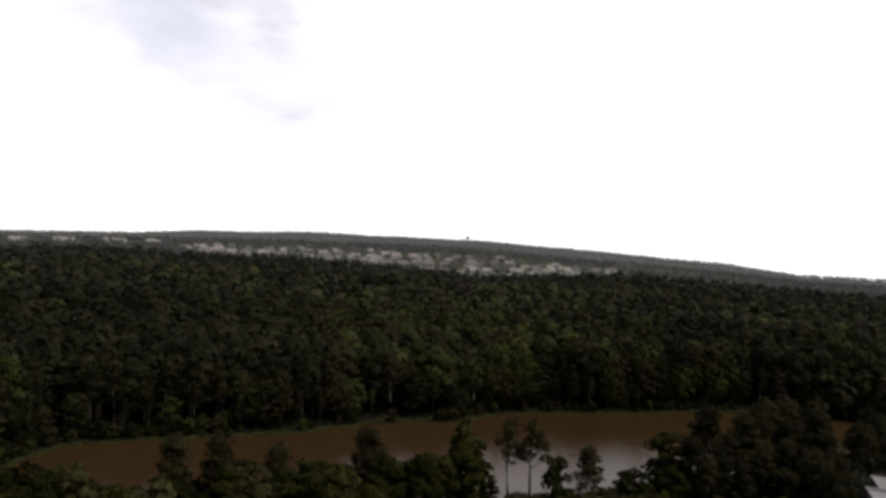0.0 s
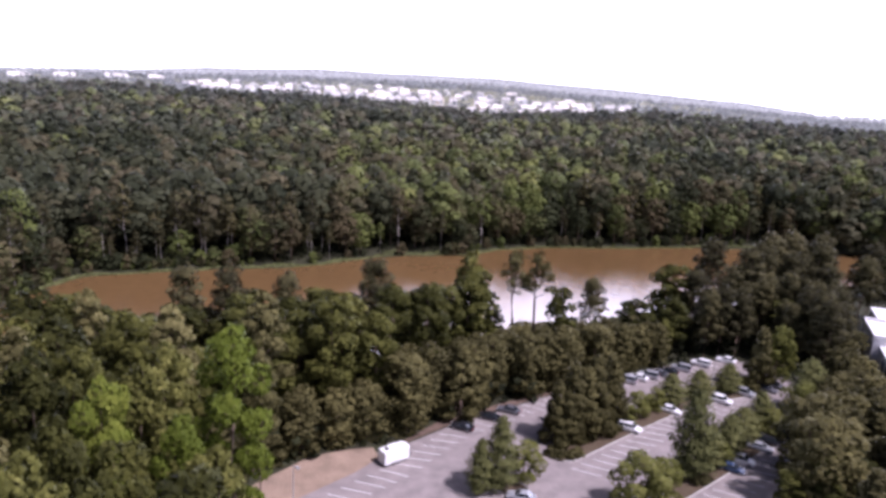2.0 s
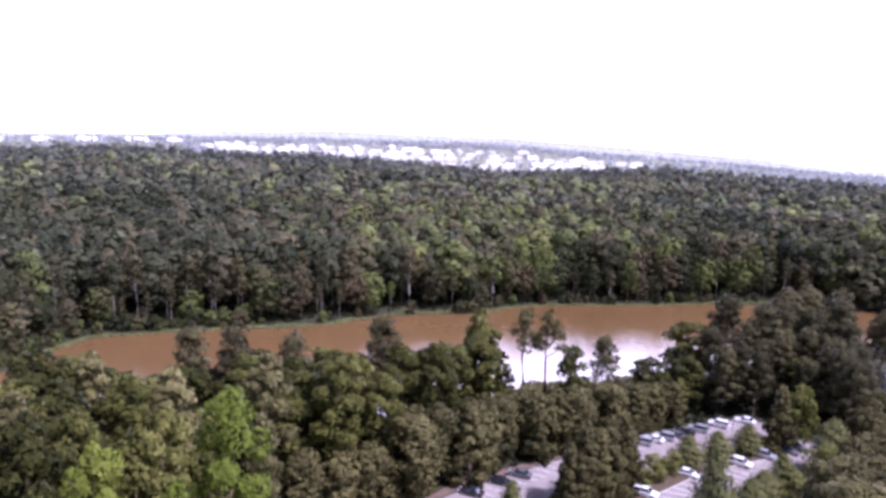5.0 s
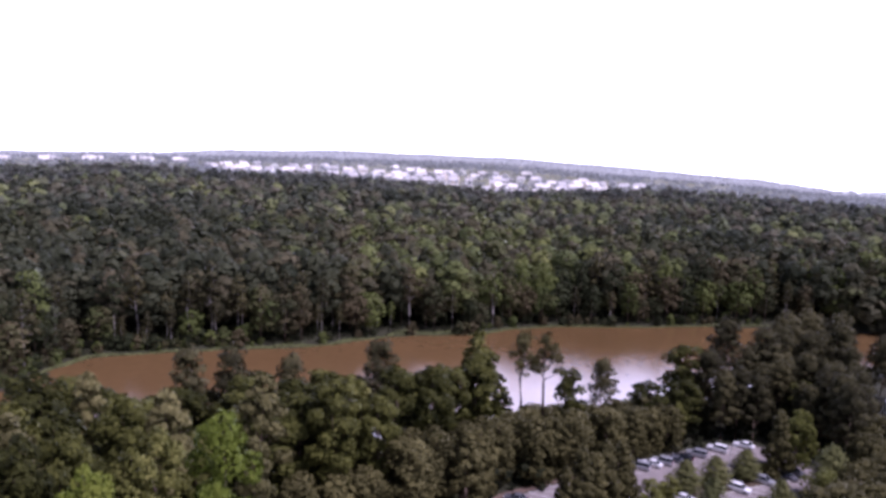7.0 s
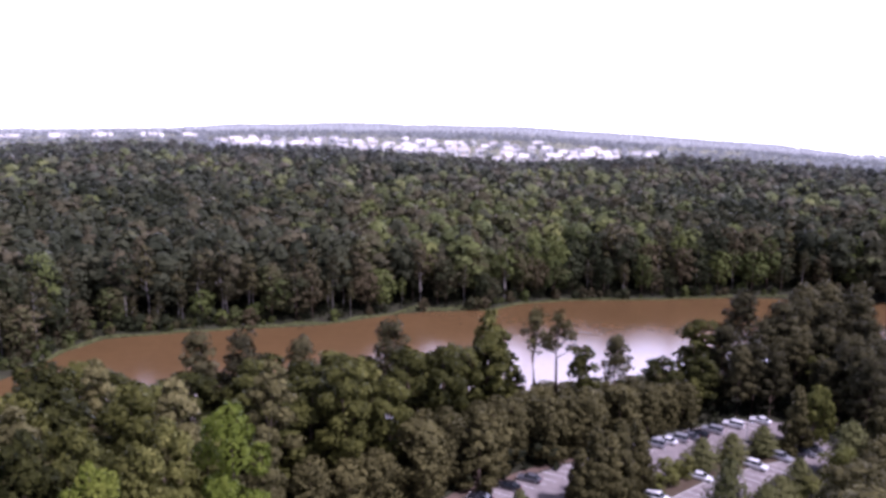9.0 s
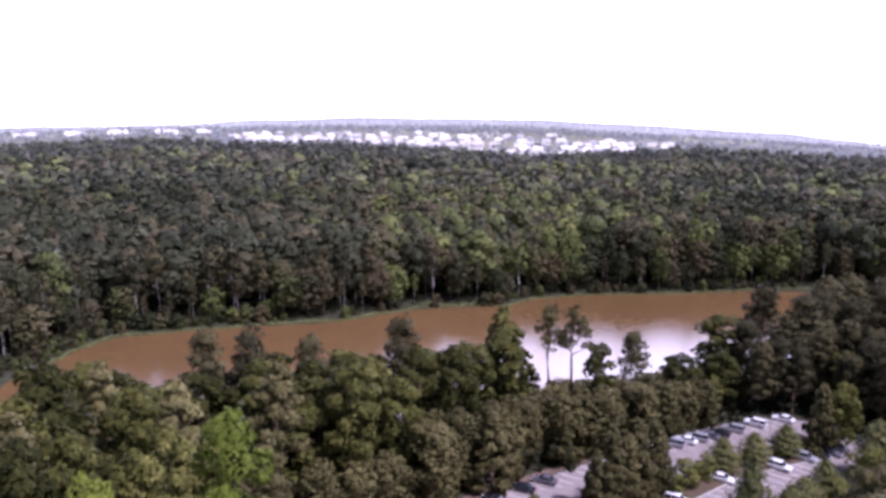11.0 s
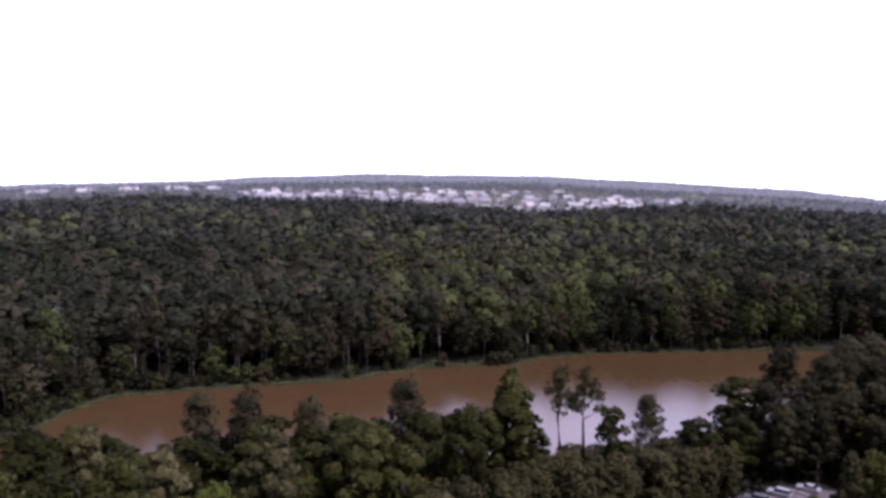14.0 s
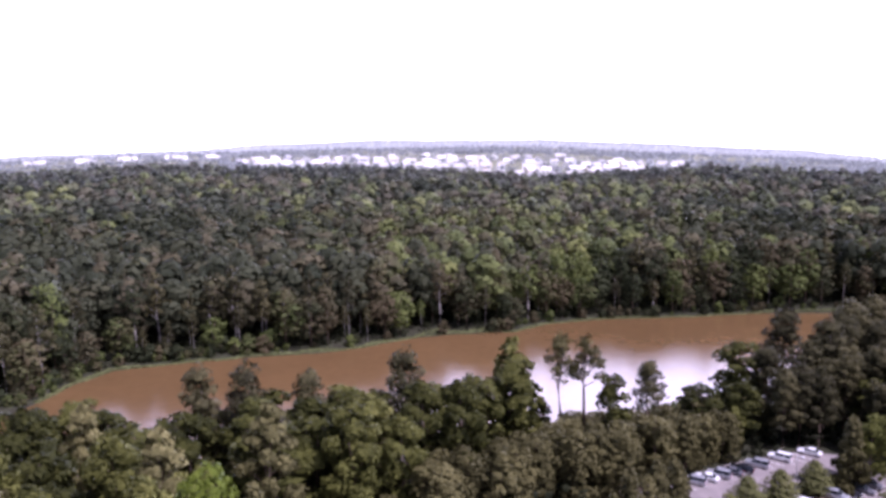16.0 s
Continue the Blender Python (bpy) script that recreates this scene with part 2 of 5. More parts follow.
WALL_WHITE = material("white_siding", (0.87, 0.86, 0.83), 0.7, 0.06, 0.5, per_object=0.3)
WALL_BEIGE = material("beige_siding", (0.66, 0.58, 0.48), 0.7, 0.08, 0.5, per_object=0.3)
WALL_GREY = material("grey_siding", (0.52, 0.53, 0.55), 0.7, 0.08, 0.5, per_object=0.3)
SHINGLE = material("grey_shingle", (0.42, 0.40, 0.39), 0.9, 0.25, 1.0, per_object=0.4)
SHINGLE_PALE = material("pale_shingle", (0.66, 0.62, 0.57), 0.9, 0.2, 1.0, per_object=0.4)
PANE = material("window_pane", (0.05, 0.06, 0.08), 0.08, 0.1, spec=0.6)
DOOR_WHITE = material("garage_door_paint", (0.78, 0.77, 0.75), 0.5, 0.05)
ROOF_MEMBRANE = material("white_roof_membrane", (0.82, 0.82, 0.82), 0.6, 0.05, 0.4)
PANEL = material("pale_wall_panel", (0.62, 0.60, 0.60), 0.6, 0.06, 0.4)
MEADOW = material("dry_meadow", (0.20, 0.20, 0.125), 0.95, 0.35, 0.1, 0.1)
POLE_STEEL = material("galvanised_steel", (0.5, 0.5, 0.5), 0.45, 0.1, 3.0, metal=0.6)

# ---- small builders ----
def part(name, mesh, mat, parent=None, label="", smooth=False):
    """One mesh object under a thing or a part; mesh is a bmesh or a mesh."""
    if isinstance(mesh, bmesh.types.BMesh):
        me = bpy.data.meshes.new(name)
        bmesh.ops.recalc_face_normals(mesh, faces=mesh.faces)
        mesh.to_mesh(me)
        mesh.free()
    else:
        me = mesh
    if mat and not me.materials:
        me.materials.append(mat)
    if smooth:
        me.polygons.foreach_set("use_smooth", [True] * len(me.polygons))
    ob = new(name, me)
    if parent:
        ob.parent = parent
    if label:
        ob["label"] = label
    return ob


def box(bm, lo, hi, bevel=0.0):
    m = Matrix.Translation([(a + b) / 2 for a, b in zip(lo, hi)]) @ Matrix.Diagonal([b - a for a, b in zip(lo, hi)] + [1])
    made = bmesh.ops.create_cube(bm, size=1, matrix=m)["verts"]
    if bevel:
        edges = list({e for v in made for e in v.link_edges})
        bmesh.ops.bevel(bm, geom=edges, offset=bevel, segments=2, profile=0.5, affect="EDGES")


def tube(bm, points, radii, sides=7):
    """A tapered tube through the points."""
    rings = []
    for i, (p, r) in enumerate(zip(points, radii)):
        p = Vector(p)
        d = (Vector(points[min(i + 1, len(points) - 1)]) - Vector(points[max(i - 1, 0)])).normalized()
        q = d.to_track_quat("Z", "Y")
        rings.append([bm.verts.new(p + q @ Vector((r * math.cos(a), r * math.sin(a), 0))) for a in [2 * math.pi * k / sides for k in range(sides)]])
    for a, b in zip(rings, rings[1:]):
        for k in range(sides):
            bm.faces.new((a[k], a[(k + 1) % sides], b[(k + 1) % sides], b[k]))
    bm.faces.new(rings[-1])
    bm.faces.new(rings[0][::-1])


def loft(bm, sections, closed_ends=True):
    rings = [[bm.verts.new(p) for p in s] for s in sections]
    n = len(rings[0])
    for a, b in zip(rings, rings[1:]):
        for k in range(n):
            bm.faces.new((a[k], a[(k + 1) % n], b[(k + 1) % n], b[k]))
    if closed_ends:
        bm.faces.new(rings[0][::-1])
        bm.faces.new(rings[-1])


def quads_mesh(name, verts, tint, mat, normals=None):
    """A mesh of loose four-cornered leaves: verts (n, 4, 3), tint (n,)."""
    n = len(verts)
    me = bpy.data.meshes.new(name)
    me.vertices.add(4 * n)
    me.vertices.foreach_set("co", np.ascontiguousarray(verts, dtype=np.float32).ravel())
    me.loops.add(4 * n)
    me.loops.foreach_set("vertex_index", np.arange(4 * n, dtype=np.int32))
    me.polygons.add(n)
    me.polygons.foreach_set("loop_start", np.arange(0, 4 * n, 4, dtype=np.int32))
    me.update(calc_edges=True)
    me.attributes.new("tint", "FLOAT", "POINT").data.foreach_set("value", np.repeat(np.clip(tint, 0, 1), 4).astype(np.float32))
    if normals is not None:
        me.normals_split_custom_set_from_vertices(np.repeat(unit(normals), 4, 0).astype(np.float32))
    me.materials.append(mat)
    return me


def unit(v):
    return v / np.maximum(np.linalg.norm(v, axis=-1, keepdims=True), 1e-6)


def leaf_quads(rng, centres, normals, size, twist=0.25):
    """Irregular four-cornered leaf sprays at the centres, turned about their normals."""
    n = len(centres)
    nn = unit(normals)
    t = unit(np.cross(nn, unit(rng.normal(size=(n, 3)))))
    b = np.cross(nn, t)
    s = size * rng.uniform(0.6, 1.35, (n, 1))
    k = rng.uniform(0.35, 1.0, (n, 4, 1))
    corners = np.stack([t, 0.7 * b, -t, -0.7 * b], 1) * k * s[:, None, :]
    corners[:, 0] += nn * s * twist
    corners[:, 2] -= nn * s * twist
    return centres[:, None, :] + corners


def crown(rng, lobes, clumps, leaves, size, clump_r, tint_low=0.15, shell=0.72, ruffle=0.15, twist=0.25, dome=0.45):
    """Leaves in clumps over the outer side of the lobes: lobes rows of x, y, z, r, flatness."""
    lobes = np.array(lobes)
    pick = rng.choice(len(lobes), clumps, p=lobes[:, 3] ** 2 / (lobes[:, 3] ** 2).sum())
    d = unit(rng.normal(size=(clumps, 3)) + [0, 0, 0.35])
    r = lobes[pick, 3:4] * rng.uniform(shell, 1.0, (clumps, 1))
    c = lobes[pick, :3] + d * r * np.stack([np.ones(clumps), np.ones(clumps), lobes[pick, 4]], 1)
    i = np.repeat(np.arange(clumps), leaves)
    e = unit(rng.normal(size=(len(i), 3)) + 0.9 * d[i] + [0, 0, 0.3])
    p = c[i] + e * clump_r * rng.uniform(0.85, 1.12, (len(i), 1)) * np.array([1, 1, 0.8])
    nrm = e + 0.5 * d[i] + ruffle * rng.normal(size=(len(i), 3))
    clump_tint = rng.uniform(tint_low, 0.85, clumps)
    tint = clump_tint[i] + rng.normal(size=len(i)) * 0.12
    middle = lobes[:, :3].mean(0)
    round_off = unit(p - middle) * [1, 1, 0.6]
    return leaf_quads(rng, p, nrm, size, twist), tint, unit((1.0 - dome) * (e + 0.7 * d[i]) + dome * round_off + (0.2 - 0.15 * dome) * rng.normal(size=p.shape) + [0, 0, 0.1])


def dome_crown(rng, lobes, quads, size, ruffle=0.14, over=7, tint_spread=0.2, ragged=0.05):
    """Leaves laid over the outer skin of the joined lobes, so that the crown reads as one rounded, bumpy form."""
    lobes = np.array(lobes)
    n = quads * over
    pick = rng.choice(len(lobes), n, p=lobes[:, 3] ** 2 / (lobes[:, 3] ** 2).sum())
    d = unit(rng.normal(size=(n, 3)) + [0, 0, 0.5])
    squash = np.stack([np.ones(len(lobes)), np.ones(len(lobes)), lobes[:, 4]], 1) * lobes[:, 3:4]
    p = lobes[pick, :3] + d * squash[pick] * rng.uniform(1 - ragged, 1 + ragged, (n, 1))
    outside = np.ones(n, bool)
    for k in range(len(lobes)):
        outside &= (np.linalg.norm((p - lobes[k, :3]) / squash[k], axis=1) > 0.93) | (pick == k)
    keep = np.where(outside)[0][:quads]
    p, d, pick = p[keep], d[keep], pick[keep]
    middle = lobes[:, :3].mean(0)
    nrm = unit(0.6 * d + 0.45 * unit((p - middle) * [1, 1, 0.6]) + ruffle * rng.normal(size=p.shape))
    tint = rng.uniform(0.5 - tint_spread, 0.5 + tint_spread, len(lobes))[pick] + rng.normal(size=len(p)) * 0.09
    return leaf_quads(rng, p, nrm + 0.22 * rng.normal(size=p.shape), size, 0.12), tint, nrm


def clumped(rng, lobes, each, share=0.5):
    """Breaks every lobe up into smaller clumps that swell out of its upper and outer side."""
    out = []
    middle = np.array(lobes)[:, :2].mean(0)
    for x, y, z, r, f in lobes:
        out.append((x, y, z, r * 0.82, f))
        away = np.array([x - middle[0], y - middle[1], 0.0])
        for k in range(each):
            d = unit(rng.normal(size=3) + 0.8 * away / (np.linalg.norm(away) + 1.0) + [0, 0, 0.5])
            q = r * share * rng.uniform(0.75, 1.2)
            out.append((x + d[0] * r * 0.72, y + d[1] * r * 0.72, z + d[2] * r * 0.72 * f, q, min(1.0, f + 0.2)))
    return out


def needle_crown(rng, h, w, count, size, low=0.06, whorls=13):
    """A pine's cone of rising branch sprays: whorls of branches, each tipped with upright needle tufts."""
    t = rng.beta(1.15, 1.5, count)
    whorl = (np.floor(t * whorls) + rng.uniform(0.25, 0.75, count)) / whorls
    reach = w / 2 * (1.0 - whorl ** 2.2) ** 0.8 * (0.72 + 0.28 * np.minimum(1, whorl / 0.3)) + 0.02 * w
    a = np.floor(rng.uniform(0, 9, count)) / 9 * 6.283 + np.floor(t * whorls) * 1.7 + rng.normal(size=count) * 0.2
    long_branch = 0.78 + 0.3 * np.sin(a * 3 + np.floor(t * whorls) * 2.3)
    rr = reach * long_branch * rng.uniform(0.55, 1.1, count)
    out = np.stack([np.cos(a), np.sin(a), np.zeros(count)], 1)
    p = out * rr[:, None] + np.stack([np.zeros(count), np.zeros(count), h * (low + (0.98 - low) * whorl) + 0.22 * rr], 1)
    p += rng.normal(size=p.shape) * size * 0.6
    face = unit(out + [0, 0, 0.8] + 0.4 * rng.normal(size=p.shape))
    side = unit(np.cross(unit(out * 0.5 + [0, 0, 1.0] + rng.normal(size=p.shape) * 0.35), face))
    axis = np.cross(face, side)
    s = size * rng.uniform(0.6, 1.4, (count, 1))
    k = rng.uniform(0.6, 1.0, (count, 4, 1))
    quads = p[:, None, :] + np.stack([axis, -0.42 * side, -0.8 * axis, 0.42 * side], 1) * k * s[:, None, :]
    tint = 0.25 + 0.35 * rng.random(9 * whorls)[(np.floor(t * whorls) * 9 + np.floor((a % 6.283) / 6.283 * 9)).astype(int) % (9 * whorls)] + rng.normal(size=count) * 0.12
    return quads, tint, unit(out + [0, 0, 0.8] + 0.25 * rng.normal(size=p.shape))


def gum_lobes(rng, h, w, low=0.28, n=18):
    out = []
    for k in range(n):
        z = low + (1 - low) * (k + 0.5) / n
        rel = (z - low) / (1 - low)
        reach = w / 2 * math.sin(math.pi * (0.20 + 0.62 * rel)) ** 0.6
        a = k * 2.4 + rng.uniform(-0.5, 0.5)
        r = w * rng.uniform(0.15, 0.23)
        off = max(0, reach - r * 0.7) * rng.uniform(0.65, 1.1)
        out.append((off * math.cos(a), off * math.sin(a), h * z - r * 0.9, r, rng.uniform(0.7, 1.0)))
    out.append((0, 0, h - w * 0.17, w * 0.17, 1.0))
    return out


def pine_lobes(rng, h, w, low=0.55, n=15):
    out = []
    for k in range(n):
        rel = (k + 0.5) / n
        z = low + (0.97 - low) * rel
        reach = w / 2 * (1.0 - 0.72 * rel ** 1.6)
        a = k * 2.4 + rng.uniform(-0.6, 0.6)
        r = w * rng.uniform(0.13, 0.19)
        off = max(0, reach - r * 0.6) * rng.uniform(0.6, 1.1)
        out.append((off * math.cos(a), off * math.sin(a), h * z - r * 0.4, r, 0.5))
    out.append((0, 0, h - w * 0.1, w * 0.11, 0.9))
    return out


def cone_lobes(rng, h, w, low=0.10, n=22):
    out = []
    for k in range(n):
        rel = (k + 0.5) / n
        reach = w / 2 * (1.0 - 0.82 * rel ** 1.35)
        a = k * 2.4 + rng.uniform(-0.6, 0.6)
        r = w * rng.uniform(0.12, 0.18) * (1.15 - 0.5 * rel)
        off = max(0, reach - r * 0.6) * rng.uniform(0.6, 1.1)
        out.append((off * math.cos(a), off * math.sin(a), h * (low + (0.97 - low) * rel) - r * 0.4, r, 0.65))
    out.append((0, 0, h - w * 0.08, w * 0.07, 1.3))
    return out


def trunk_mesh(rng, h, r0, lobes, limbs):
    """A tapered, slightly bent trunk with limbs out to the lobes."""
    bm = bmesh.new()
    bend = [Vector((rng.normal() * 0.012 * h, rng.normal() * 0.012 * h, 0)) * k for k in (0, 0.5, 1.0, 1.0, 0.6)]
    pts = [Vector((0, 0, -0.4)), Vector((0, 0, 0.25 * h)), Vector((0, 0, 0.5 * h)), Vector((0, 0, 0.75 * h)), Vector((0, 0, 0.96 * h))]
    pts = [p + b for p, b in zip(pts, bend)]
    tube(bm, pts, [r0 * 1.25, r0 * 0.85, r0 * 0.62, r0 * 0.36, r0 * 0.1], 8)
    for x, y, z, r, _ in lobes[:limbs]:
        start = min(z * 0.86, 0.9 * h)
        u = start / h
        base = Vector((0, 0, start)) + bend[2] * min(1, 2 * u)
        mid = base.lerp(Vector((x, y, z)), 0.55) - Vector((0, 0, 0.04 * abs(z - start)))
        tube(bm, [base, mid, Vector((x, y, z))], [r0 * 0.3, r0 * 0.2, r0 * 0.07], 5)
    return bm


KINDS = {}     # kind -> list of prototype trees


def prototype(kind, name, label, category, lobes, h, clumps, leaves, size, clump_r, leaf, bark, r0, limbs, seed):
    rng = np.random.default_rng(seed)
    rows = lobes(rng)
    tree = new(name)
    part("trunk", trunk_mesh(rng, h, r0, rows, limbs), bark, tree, smooth=True)
    v, tint, nrm = needle_crown(rng, h, leaves, clumps, size) if kind == "cypress" else dome_crown(rng, [(x, y, z, r * 1.35, f) for x, y, z, r, f in rows], clumps * 6, size * 1.1, 0.22) if kind in ("shore", "pale", "shore_pine") else crown(rng, rows, clumps, leaves, size, clump_r) if kind in ("tall_pine", "lake_pine") else dome_crown(rng, clumped(rng, rows, *((13, 0.32) if kind in ("bright", "big_gum", "maple") else (8, 0.42))), int(clumps * leaves * 1.2), size * 1.2, 0.3, 4, 0.3, 0.14)
    part("crown", quads_mesh("crown", v, tint, leaf, nrm), leaf, tree)
    tagged(tree, label, category)
    tree["height"] = float(h)
    KINDS.setdefault(kind, []).append([tree, h, False])


def plant(kind, x, y, h, w=None, z=0.0, group="", label="", rng=random):
    """Sets a tree of that kind at its place; w stretches the crown's spread against its height."""
    row = rng.choice(KINDS[kind])
    row = next((r for r in KINDS[kind] if not r[2]), row)
    tree, h0, used = row
    s = h / h0
    sw = s if w is None else w / tree["spread"]
    sw = max(0.6 * s, min(1.7 * s, sw))
    m = Matrix.Translation((x, y, z)) @ Matrix.Rotation(rng.uniform(0, 6.283), 4, "Z") @ Matrix.Diagonal((sw, sw, s, 1))
    if not used:
        row[2] = True
        tree.matrix_basis = m
        ob = tree
    else:
        k = tree.scale.copy()
        ob = copy_thing(tree, m @ Matrix.Diagonal((1 / k.x, 1 / k.y, 1 / k.z, 1)))
    return tagged(ob, label, group=group)


for k in range(4):
    prototype("gum", "broadleaf_tree", "tall broadleaf tree in dense green summer leaf", "tree",
              lambda g: gum_lobes(g, 26, 10), 26, 160, 12, 0.72, 1.10, GUM_LEAF, BARK, 0.30, 12, 10 + k)
    prototype("big_gum", "broadleaf_tree", "tall broadleaf tree with dense clustered green leaves", "tree",
              lambda g: gum_lobes(g, 30, 10, 0.3, 24), 30, 260, 16, 0.50, 1.00, GUM_LEAF, BARK, 0.32, 14, 110 + k)
    prototype("pine", "pine_tree", "tall pine with bare trunk and open crown", "tree",
              lambda g: pine_lobes(g, 26, 9), 26, 150, 12, 0.47, 0.75, PINE_LEAF, BARK, 0.26, 15, 20 + k)
    prototype("young_pine", "pine_tree", "dense dark olive pine with branches to the ground", "tree",
              lambda g: cone_lobes(g, 14, 7.5, 0.05, 30) if k % 4 == 0 else gum_lobes(g, 14, 8.0, 0.0, 28), 14, 190, 12, 0.42, 0.6, YOUNG_PINE_LEAF, BARK, 0.17, 8, 30 + k)
    prototype("shore", "broadleaf_tree", "slender broadleaf tree at the edge of the far woods", "tree",
              lambda g: gum_lobes(g, 22, 9.5, 0.34, 14), 22, 90, 12, 0.85, 1.1, SHORE_LEAF, BARK, 0.22, 6, 40 + k)
for k in range(2):
    prototype("tall_pine", "pine_tree", "tall slim pine with a bare trunk and flat crown", "tree",
              lambda g: pine_lobes(g, 26, 9, 0.64, 13), 26, 150, 13, 0.42, 0.75, PINE_LEAF, DARK_BARK, 0.42, 13, 150 + k)
    prototype("lake_pine", "pine_tree", "tall pine with a full dark crown near the water", "tree",
              lambda g: pine_lobes(g, 25, 10, 0.34, 24), 25, 260, 14, 0.50, 0.9, LAKE_PINE_LEAF, BARK, 0.28, 16, 140 + k)
    prototype("bright", "broadleaf_tree", "broadleaf tree with fresh yellow-green leaves", "tree",
              lambda g: gum_lobes(g, 28, 9.5, 0.2, 22), 28, 330, 16, 0.36, 0.85, BRIGHT_LEAF, BARK, 0.3, 12, 50 + k)
    prototype("maple", "maple_tree", "young maple with light green leaves beside the car park", "tree",
              lambda g: gum_lobes(g, 10, 7, 0.2, 15), 10, 240, 14, 0.24, 0.48, MAPLE_LEAF, BARK, 0.12, 9, 60 + k)
    prototype("cypress", "conifer_tree", "young light green conifer on a planting strip", "tree",
              lambda g: cone_lobes(g, 12, 7.0), 12, 4000, 7.2, 0.42, 0.42, CYPRESS_LEAF, BARK, 0.14, 8, 120 + k)
    prototype("lot_pine", "pine_tree", "full olive-green pine on a planting strip", "tree",
              lambda g: [(x, y, z, r * 1.5, f) for x, y, z, r, f in cone_lobes(g, 13.6, 6.6, 0.03, 24)], 14, 300, 12, 0.40, 0.48, YOUNG_PINE_LEAF, BARK, 0.17, 8, 130 + k)
    prototype("pale", "broadleaf_tree", "slender tree with a pale bare trunk on the far shore", "tree",
              lambda g: gum_lobes(g, 23, 7, 0.5, 11), 23, 55, 12, 0.8, 1.0, SHORE_LEAF, PALE_BARK, 0.26, 8, 70 + k)
    prototype("shore_pine", "pine_tree", "tall pine with a long bare trunk on the far shore", "tree",
              lambda g: pine_lobes(g, 24, 8, 0.5), 24, 60, 11, 0.75, 0.9, LAKE_PINE_LEAF, PALE_BARK, 0.24, 10, 80 + k)
    prototype("shrub", "shrub", "low leafy shrub on the lake bank", "shrub",
              lambda g: gum_lobes(g, 4, 4, 0.05, 9), 4, 45, 7, 0.5, 0.4, SHORE_LEAF, BARK, 0.06, 6, 90 + k)
for k in range(2):
    prototype("low_shrub", "shrub", "low olive green shrub in a planting bed", "shrub",
              lambda g: gum_lobes(g, 1.3, 3.0, 0.05, 9), 1.3, 90, 8, 0.22, 0.25, YOUNG_PINE_LEAF, BARK, 0.05, 4, 160 + k)
SPREAD = {"low_shrub": 3.0, "cypress": 7.0, "lot_pine": 7.8, "gum": 10, "big_gum": 10, "pine": 9, "young_pine": 7.6, "shore": 9.5, "bright": 9.5, "maple": 7, "pale": 7, "shore_pine": 8, "shrub": 4, "lake_pine": 10, "tall_pine": 9}
for kind, rows in KINDS.items():
    for row in rows:
        row[0]["spread"] = float(SPREAD[kind])

# ---- the lie of the land ----
FAR_SHORE = [(-115, 174), (-112, 186), (-111, 200), (-106, 213), (-91, 220), (-68, 228), (-49, 233), (-36, 240), (-22, 251),
             (-7, 257), (14, 261), (27, 273), (47, 280), (80, 285), (115, 293), (165, 297), (220, 304)]
NEAR_SHORE = [(232, 282), (200, 262), (150, 242), (112, 224), (88, 207), (65, 193), (39, 180), (18, 177), (-15, 160), (-58, 153), (-78, 155), (-96, 157), (-110, 164)]
LAKE = np.array(FAR_SHORE + NEAR_SHORE, float)


def lake_distance(x, y):
    """Metres from the lake's edge, negative in the lake."""
    p = np.stack([np.ravel(x), np.ravel(y)], 1).astype(float)
    a, b = LAKE, np.roll(LAKE, -1, 0)
    best, inside = np.full(len(p), 1e9), np.zeros(len(p), bool)
    for (ax, ay), (bx, by) in zip(a, b):
        ab = np.array([bx - ax, by - ay])
        t = np.clip(((p - [ax, ay]) @ ab) / (ab @ ab), 0, 1)
        best = np.minimum(best, np.linalg.norm(p - [ax, ay] - t[:, None] * ab, axis=1))
        if ay != by:
            inside ^= ((p[:, 1] < ay) != (p[:, 1] < by)) & (p[:, 0] < (bx - ax) * (p[:, 1] - ay) / (by - ay) + ax)
    return np.where(inside, -best, best)


# the ground's height by bearing (degrees from ahead) at three distances: the woods' edge, the back of the estate, the horizon
BEARING = [-180, -60, -35, -30, -25, -18, -11, -4.6, 4, 12.6, 16.7, 22.5, 27.8, 36, 60, 180]
AT_EDGE = [0, 10, 26, 31, 34, 29, 29, 25, 18, 25, 28, 25, 23, 20, 8, 0]
AT_ESTATE = [0, 10, 31, 35, 38, 37, 39, 40, 40, 31, 28, 24, 20, 16, 6, 0]
AT_HORIZON = [0, -20, -12, -1, 11, 39, 54, 57, 55, 30, 15, -5, -40, -50, -20, 0]


def land(x, y):
    """The ground's height: flat by the lake, then rising through woods to a ridge that falls off to both sides."""
    x, y = np.ravel(x).astype(float), np.ravel(y).astype(float)
    r, az = np.hypot(x, y), np.degrees(np.arctan2(x, y))
    edge, estate, horizon = (np.interp(az, BEARING, h) for h in (AT_EDGE, AT_ESTATE, AT_HORIZON))
    up = lambda lo, hi: np.clip((r - lo) / (hi - lo), 0, 1)
    rise = edge * up(310, 770) + (estate - edge) * up(770, 1180) + (horizon - estate) * up(1180, 3500) - 25 * up(4300, 4900)
    roll = (np.sin(x * 0.0041 + 1) * np.cos(y * 0.0029) + 0.5 * np.sin(x * 0.011 + y * 0.004)) * np.clip((r - 1200) / 1500, 0, 1) * 5
    d = lake_distance(x, y)
    bank = np.interp(d, [-8, -1.5, 0.5, 6], [-3.5, -1.9, -0.75, 0])
    return rise + roll + bank


